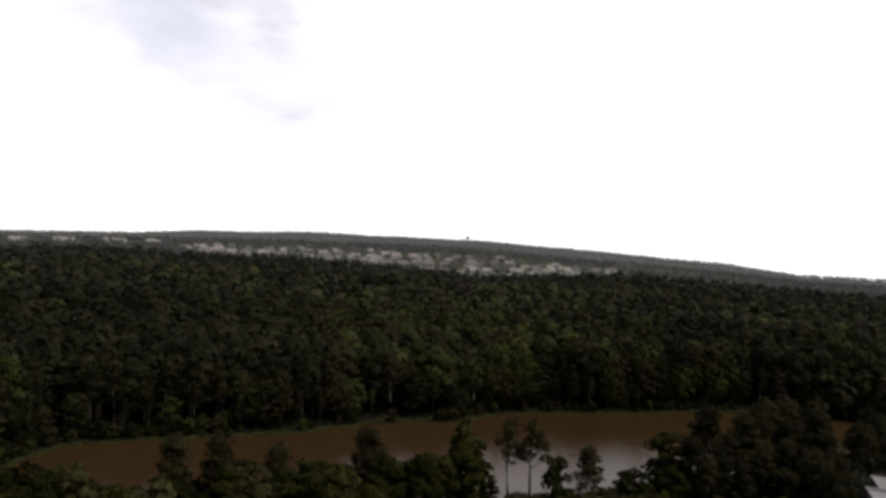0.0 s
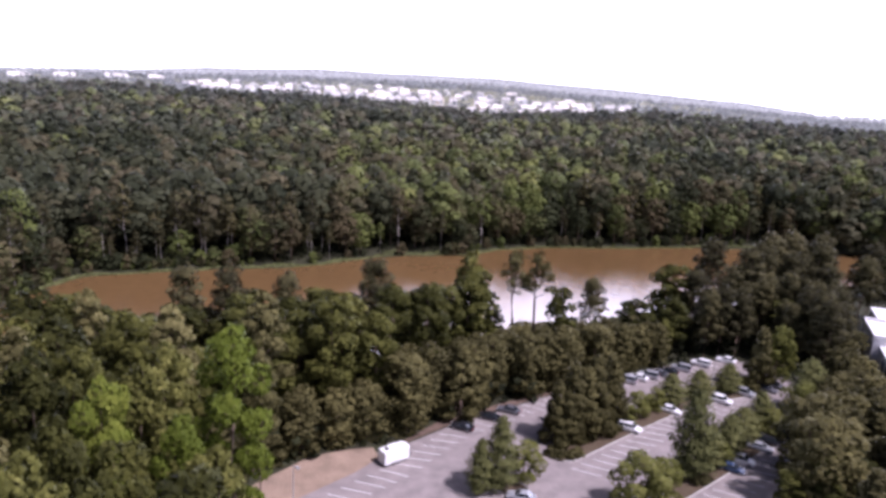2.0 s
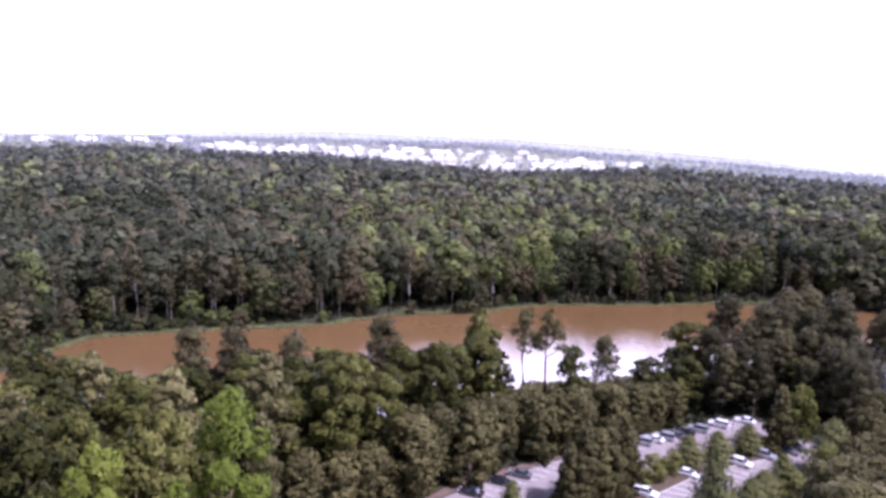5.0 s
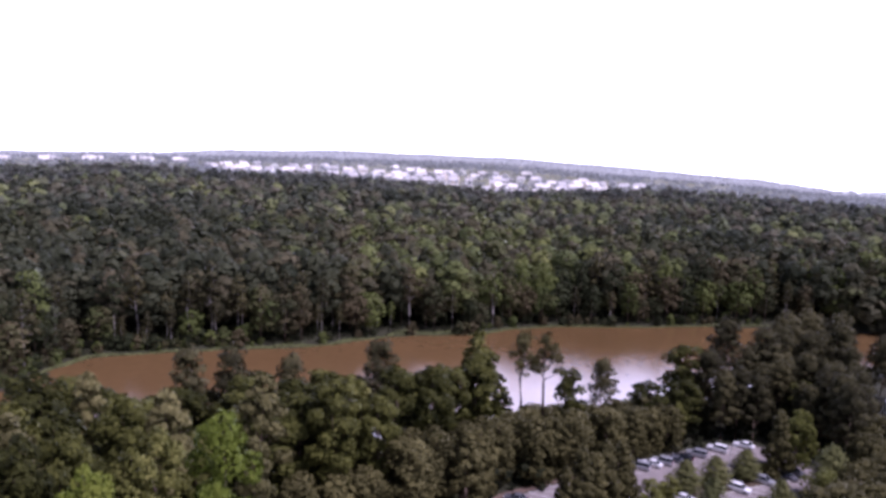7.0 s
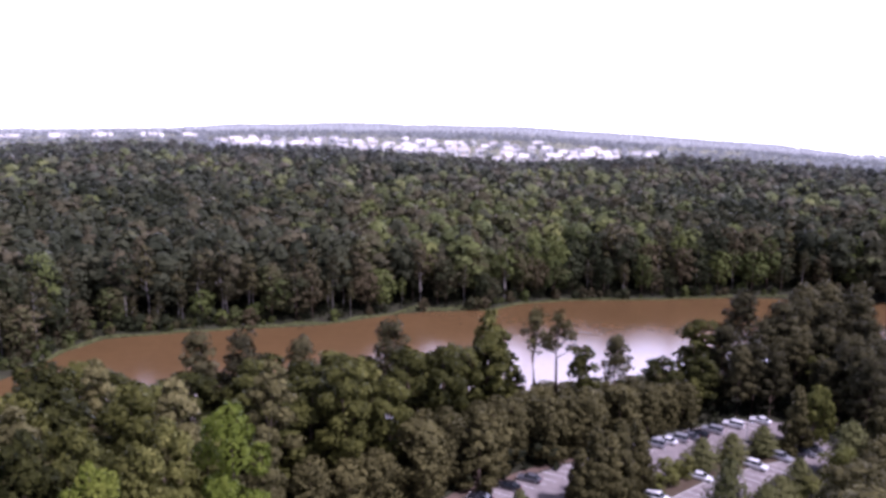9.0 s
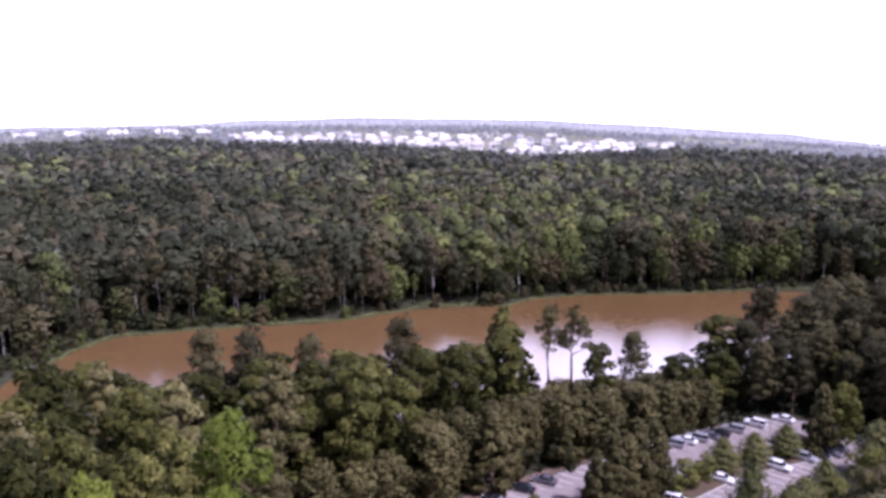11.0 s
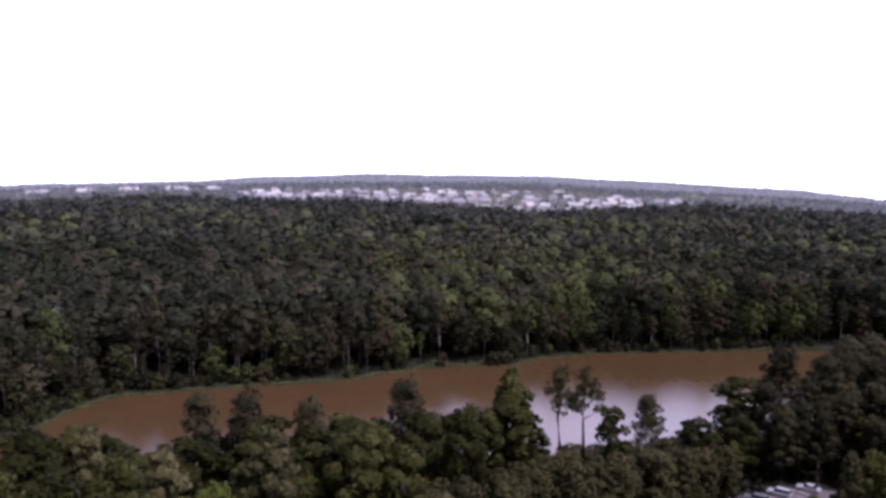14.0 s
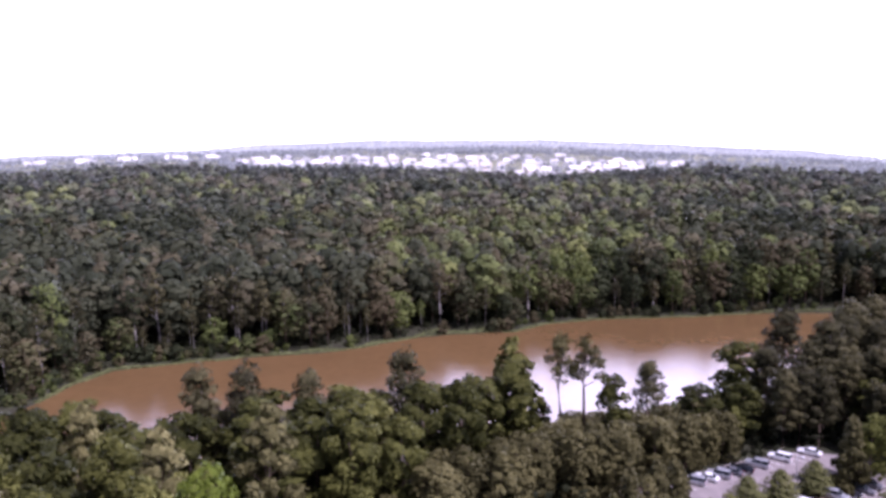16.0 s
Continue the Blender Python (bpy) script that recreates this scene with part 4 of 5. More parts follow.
LOT_PINES = [(27.6, 121.6, 16.0, 7.6), (32.4, 124.4, 16.2, 7.4), (24.6, 120.6, 12.5, 6.2), (30.2, 122.4, 14.5, 7.0), (35.6, 126.6, 15.5, 6.8), (26.8, 120.4, 9.0, 5.2), (37.6, 128.2, 12.0, 5.5), (73.6, 148.0, 14.8, 7.5)]
CYPRESSES = [
    (46.0, 110.6, 16.0, 7.8), (50.0, 113.6, 8.5, 5.5), (60.2, 124.0, 7.0, 6.5), (65.0, 127.4, 8.8, 6.0), (13.2, 104.6, 13.0, 6.0), (10.0, 103.4, 9.5, 4.8), (79.0, 137.0, 12.0, 8.5),
    (55.5, 118.5, 8.0, 6.5), (51.4, 138.2, 7.0, 6.4), (58.8, 142.4, 6.4, 6.2), (66.4, 146.2, 6.6, 6.0),
]
MAPLES = [
    (78.5, 150.3, 14.4, 7.5), (74.0, 130.2, 9.9, 8.0), (17.4, 107.2, 7.6, 6.4), (34.2, 99.9, 9.9, 9.1), (66.5, 125.3, 6.5, 5.5),
    (39.9, 128.6, 4.5, 5.0), (66.0, 105.0, 8.2, 7.0), (43.4, 133.2, 5.2, 5.4), (47.6, 135.9, 4.6, 4.6), (52.5, 115.0, 4.5, 4.5), (38.5, 102.5, 8.0, 7.0),
]
EDGE_PINES = [
    (-25.4, 109.6, 12.0, 7.5), (-20.4, 114.2, 12.0, 7.5), (-14.6, 117.6, 11.5, 7.5), (-29.4, 104.2, 13.0, 7.5), (-9.4, 119.6, 11.0, 7.0),
    (71.8, 122.0, 9.5, 6.5), (67.6, 114.5, 9.0, 6.5), (75.5, 127.0, 9.0, 6.5), (74.0, 119.0, 11.0, 7.0), (70.5, 112.5, 10.0, 7.0), (80.5, 130.0, 10.0, 7.0),
]
HEDGE = [(23.4, 116.4, 1.5, 3.2), (25.0, 115.6, 1.4, 3.2), (26.8, 115.4, 1.3, 3.2), (28.0, 116.6, 1.4, 3.0), (46.6, 108.6, 1.2, 3.0), (48.2, 109.6, 1.2, 2.8)]
dice = random.Random(5)
placed = []
for kind, rows, group in (("big_gum", GUMS, "broadleaf trees by the lake"), ("gum", GUMS_LAKE, "broadleaf trees by the lake"), ("bright", BRIGHT, "broadleaf trees by the lake"), ("pine", PINES, "tall pines by the lake"), ("tall_pine", TWIN, "tall pines by the lake"), ("lake_pine", FULL_PINES, "tall pines by the lake"),
                          ("lot_pine", LOT_PINES, "pines in the car park"), ("cypress", CYPRESSES, "conifers in the car park"), ("maple", MAPLES, "young trees in the car park"), ("young_pine", EDGE_PINES, "woods round the car park"), ("low_shrub", HEDGE, "shrubs on the planting strips")):
    for x, y, h, w in rows:
        plant(kind, x, y, h, w, float(land(x, y)[0]), group, rng=dice)
        placed.append((x, y, w * 0.32))

# woods between the car park and the lake, lower towards the water
LOT_OUTLINE = np.array(LOT, float)


def in_lot(x, y, grow=2.0):
    a, b = LOT_OUTLINE, np.roll(LOT_OUTLINE, -1, 0)
    inside, best = False, 1e9
    p = np.array([x, y])
    for (ax, ay), (bx, by) in zip(a, b):
        if (y < ay) != (y < by) and x < (bx - ax) * (y - ay) / (by - ay) + ax:
            inside = not inside
        ab = np.array([bx - ax, by - ay])
        t = min(1, max(0, (p - [ax, ay]) @ ab / (ab @ ab)))
        best = min(best, np.linalg.norm(p - [ax, ay] - t * ab))
    return inside or best < grow


def on_dirt(x, y):
    """Whether a place lies on the bare earth beside the lot."""
    return -34 < x < -5 and 80 < y < 118.5 and y < 0.8 + np.interp(x, [-32, -27.6, -22, -15.8, -8], [84, 99.7, 107.8, 113.6, 116.2])


tries = 0
count = 0
while count < 290 and tries < 16000:
    tries += 1
    x, y = dice.uniform(-112, 150), dice.uniform(44, 240)
    if abs(math.degrees(math.atan2(x, y))) > 40 or in_lot(x, y, 1.6) or ((x - 102.5) * 0.926 - (y - 155.5) * 0.378 > -3.5 and (x - 102.5) * 0.378 + (y - 155.5) * 0.926 > -20):
        continue
    if on_dirt(x, y):
        continue
    if -18 < x < 62 and y < 100:
        continue
    d = float(lake_distance(x, y)[0])
    if d < 2 or y > 150 + 0.75 * max(0, x) + 12 or any((x - a) ** 2 + (y - b) ** 2 < (c + (4.4 if x < -4 and y < 112 else 3.0 if x < -4 else 0.95)) ** 2 for a, b, c in placed):
        continue
    if x < -4:
        h = min(32, 0.44 * d * dice.uniform(0.70, 1.0) + 3.5)
        kind = "gum" if dice.random() < 0.68 else "pine"
        if h < 16:
            kind = "gum" if dice.random() < 0.6 else "young_pine"
    elif x < 66:
        h = min(16.5, 0.33 * d + 3.5) * dice.uniform(0.85, 1.0)
        kind = "young_pine" if dice.random() < 0.95 else "gum"
    else:
        h = min(dice.uniform(15, 20), 0.5 * d + 5) if x < 92 else dice.uniform(15, 20)
        kind = "lake_pine"
        if y < 132:
            h = dice.uniform(8, 14)
    if math.degrees(math.atan2(x, y)) > 31.8 and 110 < y < 168:
        h, kind = dice.uniform(8.5, 12), "young_pine"
    if kind == "gum" and y < 95:
        kind = "big_gum"
    if h < 5:
        kind = "shrub"
    w = {"big_gum": 0.30 * h, "gum": 0.36 * h + 1.5, "pine": 0.33 * h, "lake_pine": 0.45 * h, "young_pine": 0.54 * h + 1.7, "shrub": h}[kind]
    plant(kind, x, y, h, w, float(land(x, y)[0]), "woods round the car park", rng=dice)
    placed.append((x, y, w * 0.30))
    count += 1

# undergrowth below the trees, too dense to count
urng = np.random.default_rng(31)
spots = np.stack([urng.uniform(-125, 170, 4600), urng.uniform(40, 262, 4600)], 1)
d_lake = lake_distance(spots[:, 0], spots[:, 1])
front = spots[:, 1] < np.interp(spots[:, 0], [-110, -58, 18, 88, 150], [164, 153, 177, 207, 242])
clear = np.array([not in_lot(x, y, 1.5) and not on_dirt(x, y) for x, y in spots])
building = ((spots[:, 0] - 102.5) * 0.926 - (spots[:, 1] - 155.5) * 0.378 > -3) & ((spots[:, 0] - 102.5) * 0.378 + (spots[:, 1] - 155.5) * 0.926 > -19)
near_side = spots[(d_lake > 1.5) & front & clear & ~building]
far_line = along(FAR_SHORE, 1.0)
pick = urng.integers(0, len(far_line), 1100)
inland = urng.uniform(3, 24, 1100)
far_side = np.array([(far_line[k][0].x - far_line[k][1].y * w, far_line[k][0].y + far_line[k][1].x * w) for k, w in zip(pick, inland)])
UNDERGROWTH = np.concatenate([near_side, far_side])

# ---- the far shore's front trees ----
def shoreline(step, inland, jitter, rng):
    out = []
    for p, d in along(FAR_SHORE, step):
        n = Vector((-d.y, d.x, 0))
        q = p + n * (inland + rng.uniform(-jitter, jitter)) + d * rng.uniform(-1, 1)
        out.append((q.x, q.y))
    return out


for inland, step in ((5.0, 7.0), (11.5, 7.6)):
    for x, y in shoreline(step, inland, 2.0, dice):
        kind = dice.choices(("shore", "shore_pine", "pale"), (0.74, 0.16, 0.10) if x > -30 else (0.30, 0.62, 0.08))[0]
        h = dice.uniform(18, 27) if inland > 6 else dice.uniform(9, 24)
        plant(kind, x, y, h, None if kind != "shore" else dice.uniform(7, 11.5), float(land(x, y)[0]), "trees on the far shore", rng=dice)
for x, y in shoreline(3.4, 3.2, 2.0, dice):
    if dice.random() < (0.4 if -60 < x < 5 else 0.8):
        plant("shrub", x, y, dice.uniform(1.4, 5.0), None, float(land(x, y)[0]), "shrubs on the far shore", rng=dice)

for x, y in shoreline(2.2, 4.5, 2.5, dice):
    if x < -60:
        plant("shrub", x, y, dice.uniform(2.0, 6.0), None, float(land(x, y)[0]), "shrubs on the far shore", rng=dice)

# ---- the woods beyond, too many to count ----
def scatter(rng, r0, r1, spacing, az0=-36, az1=35):
    """Jittered places over a ring sector, about spacing metres apart."""
    out = []
    r = r0
    while r < r1:
        step = spacing / r
        a = np.arange(radians(az0), radians(az1), step)
        a = a + rng.uniform(-0.45, 0.45, len(a)) * step
        rr = r + rng.uniform(-0.45, 0.45, len(a)) * spacing
        out.append(np.stack([rr * np.sin(a), rr * np.cos(a)], 1))
        r += spacing * 0.87
    return np.concatenate(out)


def wood_template(rng, style, quads, size):
    """One tree of the woods at 20 m height."""
    lobes = gum_lobes(rng, 20, 8.6, 0.36, 10) if style == 0 else pine_lobes(rng, 20, 7.0, 0.42, 9) if style == 1 else cone_lobes(rng, 20, 6.5, 0.28, 10)
    grow = 1.5 if style == 0 else 1.8
    lobes = [(x, y, z - 0.3 * r, r * grow, f if style == 0 else 0.75) for x, y, z, r, f in lobes]
    return dome_crown(rng, lobes, quads, size)


def woods(name, label, places, quads, size, h_low, h_high, seed, leaf=WOODS_LEAF):
    rng = np.random.default_rng(seed)
    templates = [wood_template(rng, s, quads, size) for s in (0, 0, 0, 0, 1, 1, 2)]
    z = land(places[:, 0], places[:, 1])
    pick = rng.integers(0, len(templates), len(places))
    patch = 0.16 * np.sin(places[:, 0] * 0.021 + 2 + 0.8 * np.sin(places[:, 1] * 0.013)) * np.cos(places[:, 1] * 0.017) + 0.14 * np.sin(places[:, 0] * 0.083 + 1.3 * np.sin(places[:, 1] * 0.05)) * np.sin(places[:, 1] * 0.071 + 1)
    # leaf tone drops towards the left, less so farther out
    leftward = np.clip((-8 - np.degrees(np.arctan2(places[:, 0], places[:, 1]))) / 14, 0, 1) * np.clip((600 - np.hypot(places[:, 0], places[:, 1])) / 250, 0, 1)
    far = np.hypot(places[:, 0], places[:, 1])
    patch = patch + 0.16 * np.exp(-((np.degrees(np.arctan2(places[:, 0], places[:, 1])) - 5) / 9) ** 2 - ((far - 400) / 90) ** 2)
    tone = np.clip(rng.beta(1.0, 1.6, len(places)) + 1.25 * patch - 0.30 * leftward, 0, 1)
    tone = np.where(pick >= 4, tone * 0.55, 0.15 + 0.85 * tone)
    verts, tints, normals = [], [], []
    for k, (v, t, nrm) in enumerate(templates):
        i = np.where(pick == k)[0]
        if not len(i):
            continue
        h = rng.uniform(h_low, h_high, len(i)) / 20
        w = np.maximum(h, 0.95) * rng.uniform(0.9, 1.35, len(i))
        a = rng.uniform(0, 6.283, len(i))
        ca, sa = np.cos(a)[:, None, None], np.sin(a)[:, None, None]
        x = (v[None, :, :, 0] * ca - v[None, :, :, 1] * sa) * w[:, None, None] + places[i, 0][:, None, None]
        y = (v[None, :, :, 0] * sa + v[None, :, :, 1] * ca) * w[:, None, None] + places[i, 1][:, None, None]
        zz = v[None, :, :, 2] * h[:, None, None] + z[i][:, None, None]
        verts.append(np.stack([x, y, zz], -1).reshape(-1, 4, 3))
        c1, s1 = np.cos(a)[:, None], np.sin(a)[:, None]
        normals.append(np.stack([nrm[None, :, 0] * c1 - nrm[None, :, 1] * s1, nrm[None, :, 0] * s1 + nrm[None, :, 1] * c1, np.broadcast_to(nrm[None, :, 2], (len(i), len(nrm)))], -1).reshape(-1, 3))
        tints.append((tone[i][:, None] * 0.85 + (t[None, :] - 0.5) * 0.18 + 0.06).ravel())
    me = quads_mesh(name, np.concatenate(verts), np.concatenate(tints), leaf, np.concatenate(normals))
    return tagged(part(name, me, leaf), label, "woods", kind="stuff")


low = np.clip(lake_distance(UNDERGROWTH[:, 0], UNDERGROWTH[:, 1]) * 0.3, 2.0, 6.5)
rng = np.random.default_rng(32)
v, t, nrm = crown(rng, gum_lobes(rng, 6, 5.5, 0.0, 7), 8, 3, 1.2, 0.5)
ug = np.repeat(UNDERGROWTH, len(v), 0)
uh = np.repeat(low * rng.uniform(0.6, 1.1, len(low)), len(v)) / 6
ua = np.repeat(rng.uniform(0, 6.283, len(low)), len(v))
uv = np.tile(v, (len(low), 1, 1))
ux = (uv[..., 0] * np.cos(ua)[:, None] - uv[..., 1] * np.sin(ua)[:, None]) * uh[:, None] ** 0.6 + ug[:, :1]
uy = (uv[..., 0] * np.sin(ua)[:, None] + uv[..., 1] * np.cos(ua)[:, None]) * uh[:, None] ** 0.6 + ug[:, 1:]
uz = uv[..., 2] * uh[:, None] + np.repeat(land(UNDERGROWTH[:, 0], UNDERGROWTH[:, 1]), len(v))[:, None]
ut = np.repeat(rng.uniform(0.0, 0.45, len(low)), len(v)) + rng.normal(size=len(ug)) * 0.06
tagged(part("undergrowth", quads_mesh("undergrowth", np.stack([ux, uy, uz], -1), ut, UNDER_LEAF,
     np.stack([np.tile(nrm[:, 0], len(low)) * np.cos(ua) - np.tile(nrm[:, 1], len(low)) * np.sin(ua), np.tile(nrm[:, 0], len(low)) * np.sin(ua) + np.tile(nrm[:, 1], len(low)) * np.cos(ua), np.tile(nrm[:, 2], len(low))], -1)), UNDER_LEAF), "dense green undergrowth below the trees, coloured dark for shade", "undergrowth", kind="stuff")


CLEARINGS = [(-36, -20.5, 840, 1010), (-36, -20.5, 1060, 1180), (14.6, 24, 880, 1010), (14.6, 34, 1060, 1180), (14.5, 21, 1230, 1560), (17, 30, 1700, 2050), (-35, -20, 1200, 1480), (-33, -22, 1750, 2050), (-18, -6, 1330, 1500), (2, 12, 1500, 1650), (-15, -2, 2100, 2350), (22, 34, 1250, 1400)]


def cleared(x, y):
    """Whether a place lies in one of the distant meadows."""
    r, az = np.hypot(x, y), np.degrees(np.arctan2(x, y))
    wave = 25 * np.sin(az * 1.7) + 14 * np.sin(az * 4.1)
    return np.any([(az > a) & (az < b) & (r > lo + wave) & (r < hi + wave) for a, b, lo, hi in CLEARINGS], 0)


def village(x, y):
    """Whether a place lies in the clearing of the distant houses."""
    r, az = np.hypot(x, y), np.degrees(np.arctan2(x, y))
    wave = 12 * np.sin(az * 0.9) + 10 * np.sin(az * 2.3 + 1)
    return (r > 785 + wave + 5 * np.abs(az - 5)) & (r < 1190 + wave) & (az > -20) & (az < 14.5)


grng = np.random.default_rng(3)
spots = scatter(grng, 190, 340, 7.2)
d_lake = lake_distance(spots[:, 0], spots[:, 1])
behind = spots[:, 1] > np.interp(spots[:, 0], [p[0] for p in FAR_SHORE[4:]], [p[1] for p in FAR_SHORE[4:]], left=165, right=310)
left_side = spots[:, 0] < -108
near_right = (spots[:, 0] > 150) & (spots[:, 1] < 290)
woods("far_woods", "mixed green summer woods beyond the lake", spots[(d_lake > 12) & (behind | left_side | near_right)], 430, 1.25, 17, 27, 11)
spots = scatter(grng, 340, 430, 7.6)
woods("far_woods", "mixed green summer woods deeper behind the lake", spots, 230, 1.65, 16, 25, 17)
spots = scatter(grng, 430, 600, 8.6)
woods("far_woods", "mixed green summer woods running to the houses", spots, 130, 2.15, 15, 24, 12, THIN_HAZE_LEAF)
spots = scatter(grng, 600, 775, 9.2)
woods("far_woods", "lower mixed woods in front of the houses", spots, 80, 2.5, 10, 16, 16, MID_HAZE_LEAF)
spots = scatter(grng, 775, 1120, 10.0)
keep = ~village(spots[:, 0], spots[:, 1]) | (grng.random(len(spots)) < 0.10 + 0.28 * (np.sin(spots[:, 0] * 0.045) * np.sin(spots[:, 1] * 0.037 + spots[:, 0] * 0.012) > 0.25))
woods("far_woods", "distant mixed woods around the houses", spots[keep & ~cleared(spots[:, 0], spots[:, 1])], 18, 2.6, 7, 12, 13, PALE_HAZE_LEAF)
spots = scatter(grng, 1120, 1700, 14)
woods("far_woods", "distant woods on rising ground", spots[(grng.random(len(spots)) < 0.55) & ~cleared(spots[:, 0], spots[:, 1]) & ~village(spots[:, 0], spots[:, 1])], 12, 4.0, 8, 13, 14, PALE_HAZE_LEAF)
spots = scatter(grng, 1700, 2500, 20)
woods("far_woods", "hazy woods on the lower ridge", spots[(grng.random(len(spots)) < 0.9) & ~cleared(spots[:, 0], spots[:, 1])], 12, 5.0, 9, 15, 18, DISTANT_HAZE_GLOW)
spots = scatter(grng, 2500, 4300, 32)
woods("far_woods", "hazy woods on the horizon ridge", spots, 14, 7.0, 10, 17, 15, DISTANT_HAZE_GLOW)

# ---- grass on the far bank ----
rng = np.random.default_rng(8)
line = along(FAR_SHORE[1:16], 0.22)
base = np.array([(p.x, p.y) for p, d in line]).repeat(7, 0)
out = np.array([(-d.y, d.x) for p, d in line]).repeat(7, 0)
width = np.interp(base[:, 0], [-112, -75, -50, -10, 15, 30, 110], [2.2, 2.4, 3.4, 5.2, 2.4, 1.2, 1.0]) * np.clip(0.55 + 0.4 * np.sin(base[:, 0] * 0.35) + 0.4 * np.sin(base[:, 0] * 0.11 + 2), 0.08, 1.3)
base = base + out * (rng.uniform(0.0, 1.0, (len(base), 1)) * width[:, None]) + rng.normal(size=base.shape) * 0.2
c = np.stack([base[:, 0], base[:, 1], land(base[:, 0], base[:, 1]) + 0.2], 1)
v = leaf_quads(rng, c, rng.normal(size=c.shape) * 0.5 + [0, -0.5, 0.8], 0.34)
tagged(part("bank_grass", quads_mesh("bank_grass", v, rng.uniform(0, 1, len(v)), GRASS), GRASS), "light green grass along the far bank", "grass", kind="stuff")

# ---- distant houses ----
HOUSE_MESH = {}


def house_meshes(style):
    """Shared meshes of one house type."""
    if style in HOUSE_MESH:
        return HOUSE_MESH[style]
    L, W, H, R = [(12, 9, 5.6, 3.2), (10, 9, 6.0, 3.6), (15, 10, 3.4, 3.0)][style]
    def mesh(bm, name):
        me = bpy.data.meshes.new(name)
        bmesh.ops.recalc_face_normals(bm, faces=bm.faces)
        bm.to_mesh(me)
        bm.free()
        return me
    bm = bmesh.new()
    loft(bm, [[(x, -W / 2, -2), (x, W / 2, -2), (x, W / 2, H), (x, 0, H + R - 0.1), (x, -W / 2, H)] for x in (-L / 2, L / 2)])
    wall = mesh(bm, "wall")
    bm = bmesh.new()
    e = 0.5
    for s in (-1, 1):
        y0, z0 = s * (W / 2 + e), H - R * e / (W / 2)
        loft(bm, [[(x, y0, z0), (x, y0, z0 + 0.25), (x, 0, H + R + 0.25), (x, 0, H + R)] for x in (-L / 2 - e, L / 2 + e)])
    roof = mesh(bm, "roof")
    def slab(lo, hi, name):
        bm = bmesh.new()
        box(bm, lo, hi)
        return mesh(bm, name)
    win = slab((-0.6, -0.05, -0.75), (0.6, 0.05, 0.75), "window")
    pane = slab((-0.5, -0.07, -0.65), (0.5, -0.045, 0.65), "pane")
    garage = slab((-2.3, -0.06, 0), (2.3, 0.06, 2.3), "garage_door")
    door = slab((-0.5, -0.06, 0), (0.5, 0.06, 2.05), "door")
    chimney = slab((-0.5, -0.5, 0), (0.5, 0.5, 3.2), "chimney")
    HOUSE_MESH[style] = (L, W, H, R, wall, roof, win, pane, garage, door, chimney)
    return HOUSE_MESH[style]


def own(name, me, mat, parent, place):
    """A part on a shared mesh, with its material on the object."""
    if not me.materials:
        me.materials.append(mat)
    ob = new(name, me)
    ob.material_slots[0].link = "OBJECT"
    ob.material_slots[0].material = mat
    ob.parent = parent
    ob.location = place
    return ob


def house(style, wall_mat, roof_mat, m, label):
    L, W, H, R, wall, roof, win, pane, garage, door, chimney = house_meshes(style)
    thing = new("house")
    own("wall", wall, wall_mat, thing, (0, 0, 0))
    own("roof", roof, roof_mat, thing, (0, 0, 0))
    own("garage_door", garage, DOOR_WHITE, thing, (-L / 2 + 3, -W / 2 - 0.02, 0))
    own("door", door, TRIM, thing, (0.9, -W / 2 - 0.02, 0))
    own("chimney", chimney, wall_mat, thing, (L / 4, 1.6, H + R * 0.3))
    storeys = (1.5, 4.2) if H > 5 else (1.6,)
    for z in storeys:
        for x in ((2.4, L / 2 - 1.2) if z < 3 else (-L / 2 + 2, 0, L / 2 - 2)):
            wi = own("window", win, DOOR_WHITE, thing, (x, -W / 2 - 0.03, z))
            own("pane", pane, PANE, wi, (0, 0, 0))
    thing.matrix_basis = m
    return tagged(thing, label, "house", group="houses of the distant estate")


WALLS = [(WALL_WHITE, "white"), (WALL_WHITE, "white"), (WALL_BEIGE, "beige"), (WALL_GREY, "grey")]
ROOFS = [(SHINGLE, "grey"), (SHINGLE_PALE, "pale brown")]
streets = random.Random(21)
for r, az0, az1, step in ((795, 2, 9, 1.15), (835, -3.5, 10, 1.1), (880, -8, 14.5, 1.1), (925, -19, 15, 1.05), (975, -19, 15, 1.05), (1030, -19, 13, 1.1), (1100, -19.5, 6, 1.3)):
    az = az0
    while az < az1:
        if streets.random() < 0.82 + 0.18 * math.sin(az * 1.9 + r * 0.02) and village(r * math.sin(radians(az)), r * math.cos(radians(az))):
            rr = r + streets.uniform(-12, 12)
            a = radians(az + streets.uniform(-0.2, 0.2))
            x, y = rr * math.sin(a), rr * math.cos(a)
            wm, wname = streets.choice(WALLS)
            rm, rname = streets.choice(ROOFS)
            style = streets.choice((0, 0, 1, 1, 2))
            turn = streets.choice((0, 0, 0, 90, 180, 35, -40)) - az
            kind = "one-storey" if style == 2 else "two-storey"
            house(style, wm, rm, pose(x, y, float(land(x, y)[0]), 0, 0, turn) @ Matrix.Scale(streets.uniform(0.85, 1.2), 4), f"{wname} {kind} house with {rname} gabled shingle roof")
        az += step * streets.uniform(0.85, 1.2)
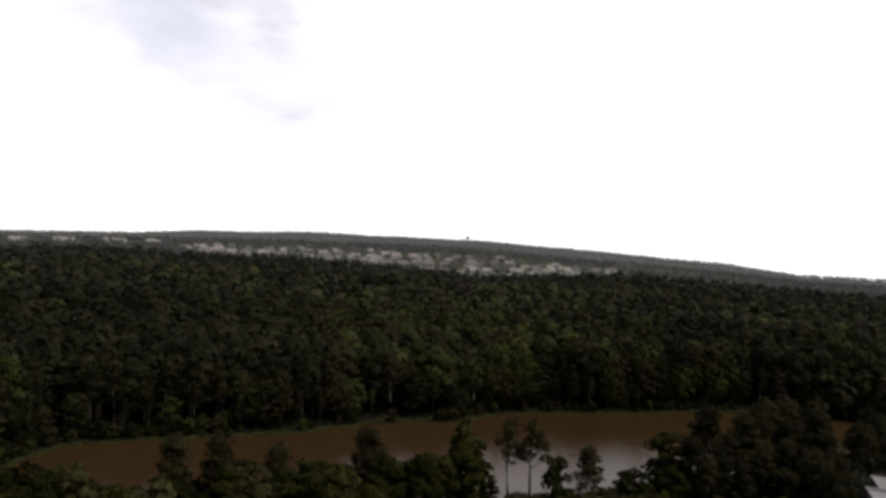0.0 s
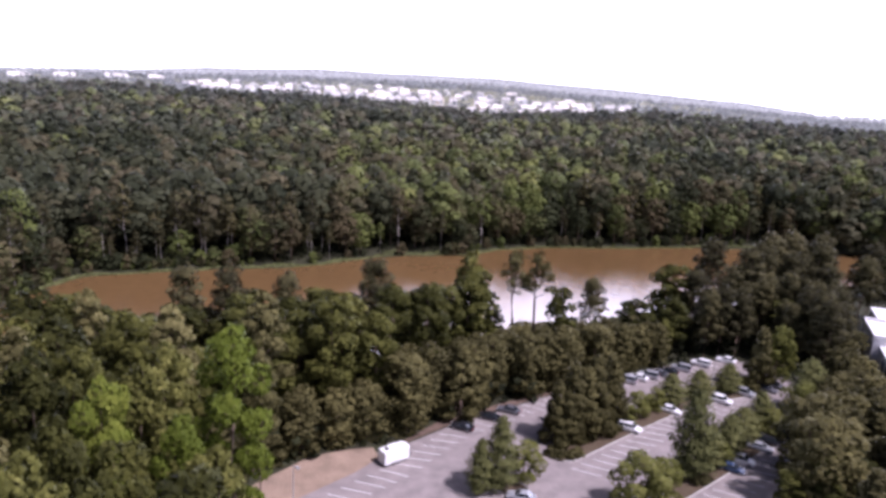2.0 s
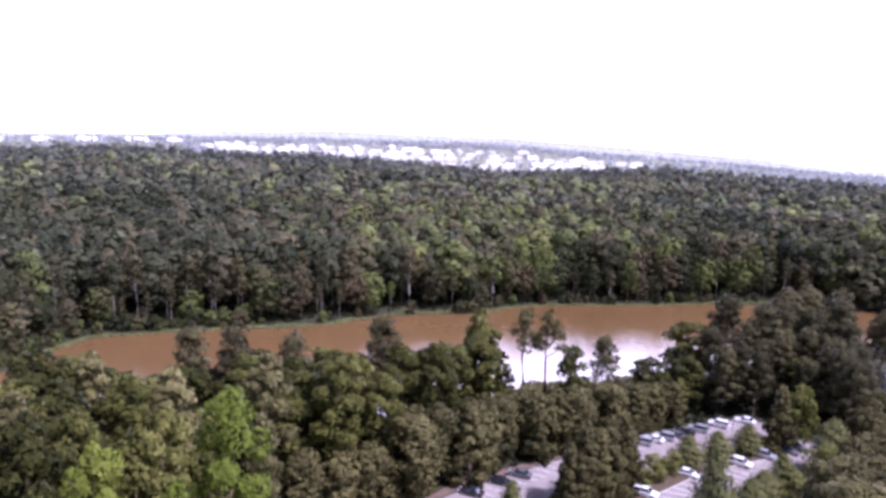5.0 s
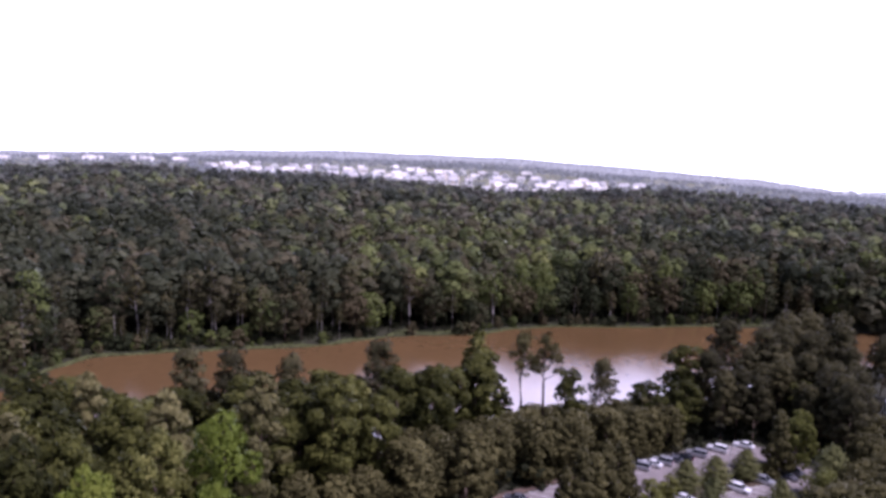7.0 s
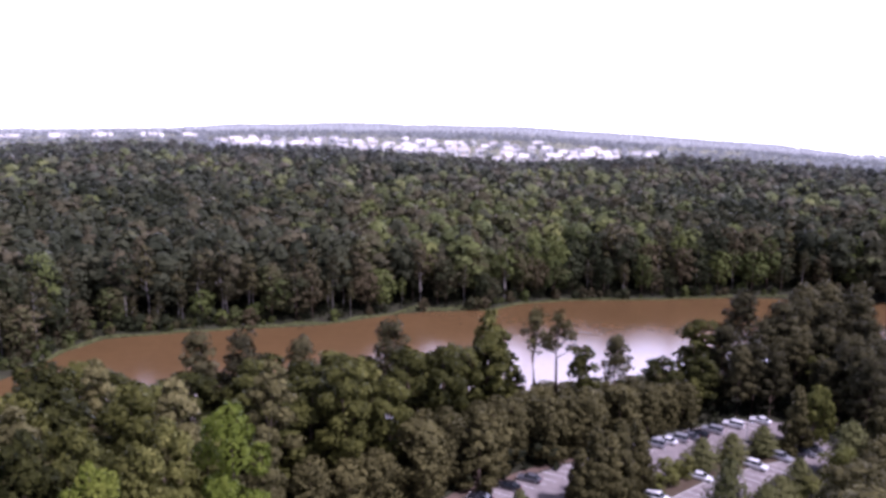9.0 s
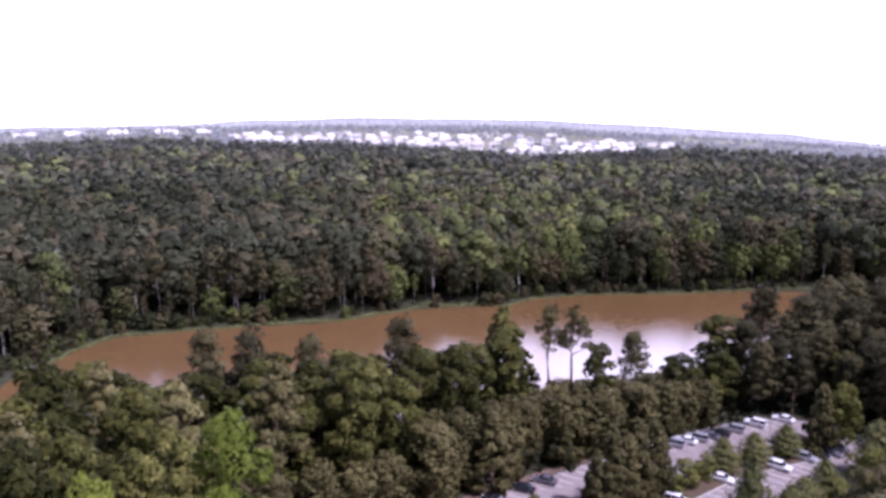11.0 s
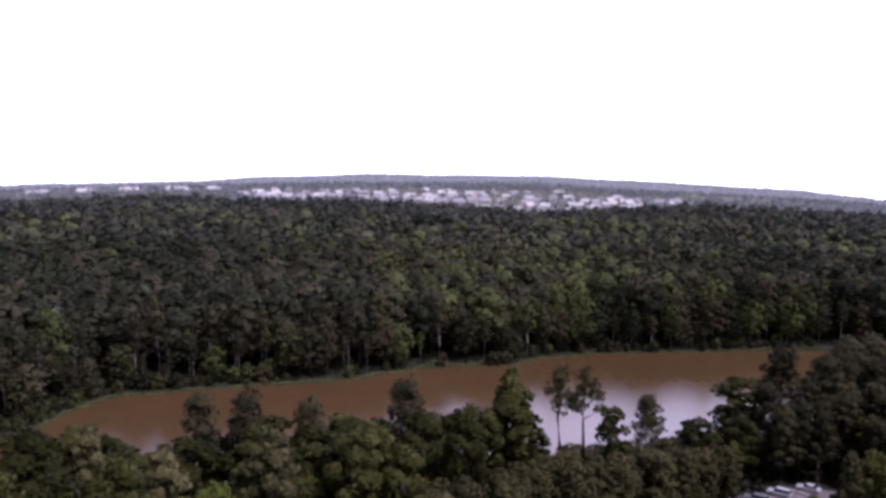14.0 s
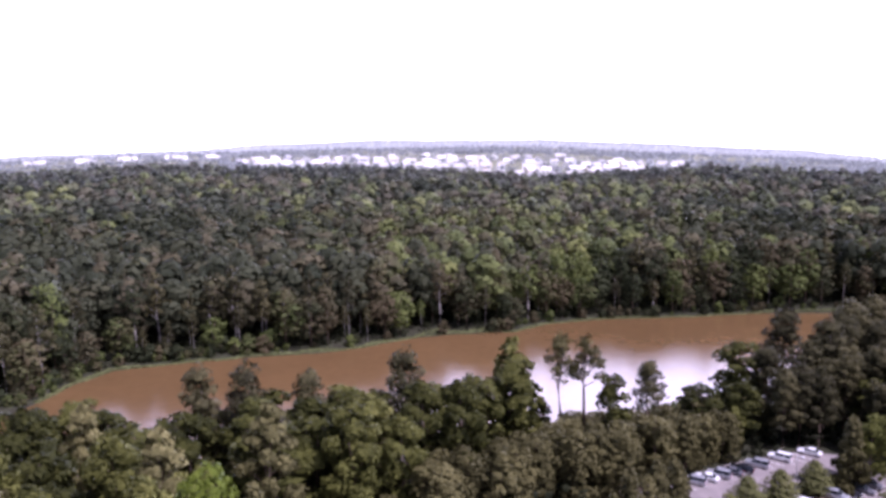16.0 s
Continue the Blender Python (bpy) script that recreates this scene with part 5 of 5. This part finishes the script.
for az, r in ((-33.2, 1250), (-32.5, 1340), (-30.1, 1290), (-29.6, 1330), (-27.4, 1350), (-26.9, 1270), (-24.2, 1320), (-23.5, 1290), (-21.4, 1340), (-20.9, 1260)):
    x, y = r * math.sin(radians(az)), r * math.cos(radians(az))
    house(2, WALL_WHITE, SHINGLE_PALE, pose(x, y, float(land(x, y)[0]) + 0.5, 0, 0, 35 * math.sin(7 * az) - az) @ Matrix.Diagonal((1.25, 1.1, 1.1, 1)), "long white low house among distant woods")


def field(az0, az1, r0, r1, label, rows_out=8, cols=24):
    bm = bmesh.new()
    rows = []
    for r in np.linspace(r0, r1, rows_out):
        row = []
        for a in np.linspace(az0, az1, cols):
            rr = r + 14 * math.sin(a * 2.3)
            x, y = rr * math.sin(radians(a)), rr * math.cos(radians(a))
            row.append(bm.verts.new((x, y, float(land(x, y)[0]) + 0.35)))
        rows.append(row)
    for a, b in zip(rows, rows[1:]):
        for k in range(len(a) - 1):
            bm.faces.new((a[k], a[k + 1], b[k + 1], b[k]))
    return tagged(part("meadow", bm, MEADOW, smooth=True), label, "meadow", kind="structure")


field(-19, 14.5, 800, 1180, "pale lawns and streets between distant houses")


for a, b, lo, hi in CLEARINGS:
    if hi < 1200:
        field(a, b, lo, hi, "pale mown meadow between distant woods")
field(-38, 37, 1200, 2100, "pale farmland between distant woods", 30, 110)


def water_tower(x, y, z):
    thing = new("water_tower")
    bm = bmesh.new()
    tube(bm, [(0, 0, 0), (0, 0, 4), (0, 0, 24), (0, 0, 28)], [4, 2.2, 2.0, 3.2], 12)
    part("shaft", bm, DOOR_WHITE, thing)
    bm = bmesh.new()
    tube(bm, [(0, 0, 26.5), (0, 0, 30), (0, 0, 34), (0, 0, 37), (0, 0, 38.5)], [2.5, 7.5, 8.5, 6.0, 1.0], 18)
    part("tank", bm, DOOR_WHITE, thing)
    thing.location = (x, y, z)
    return tagged(thing, "white water tower on the wooded horizon", "water tower")


tx, ty = 2900 * math.sin(radians(3.0)), 2900 * math.cos(radians(3.0))
water_tower(tx, ty, float(land(tx, ty)[0]) - 2)
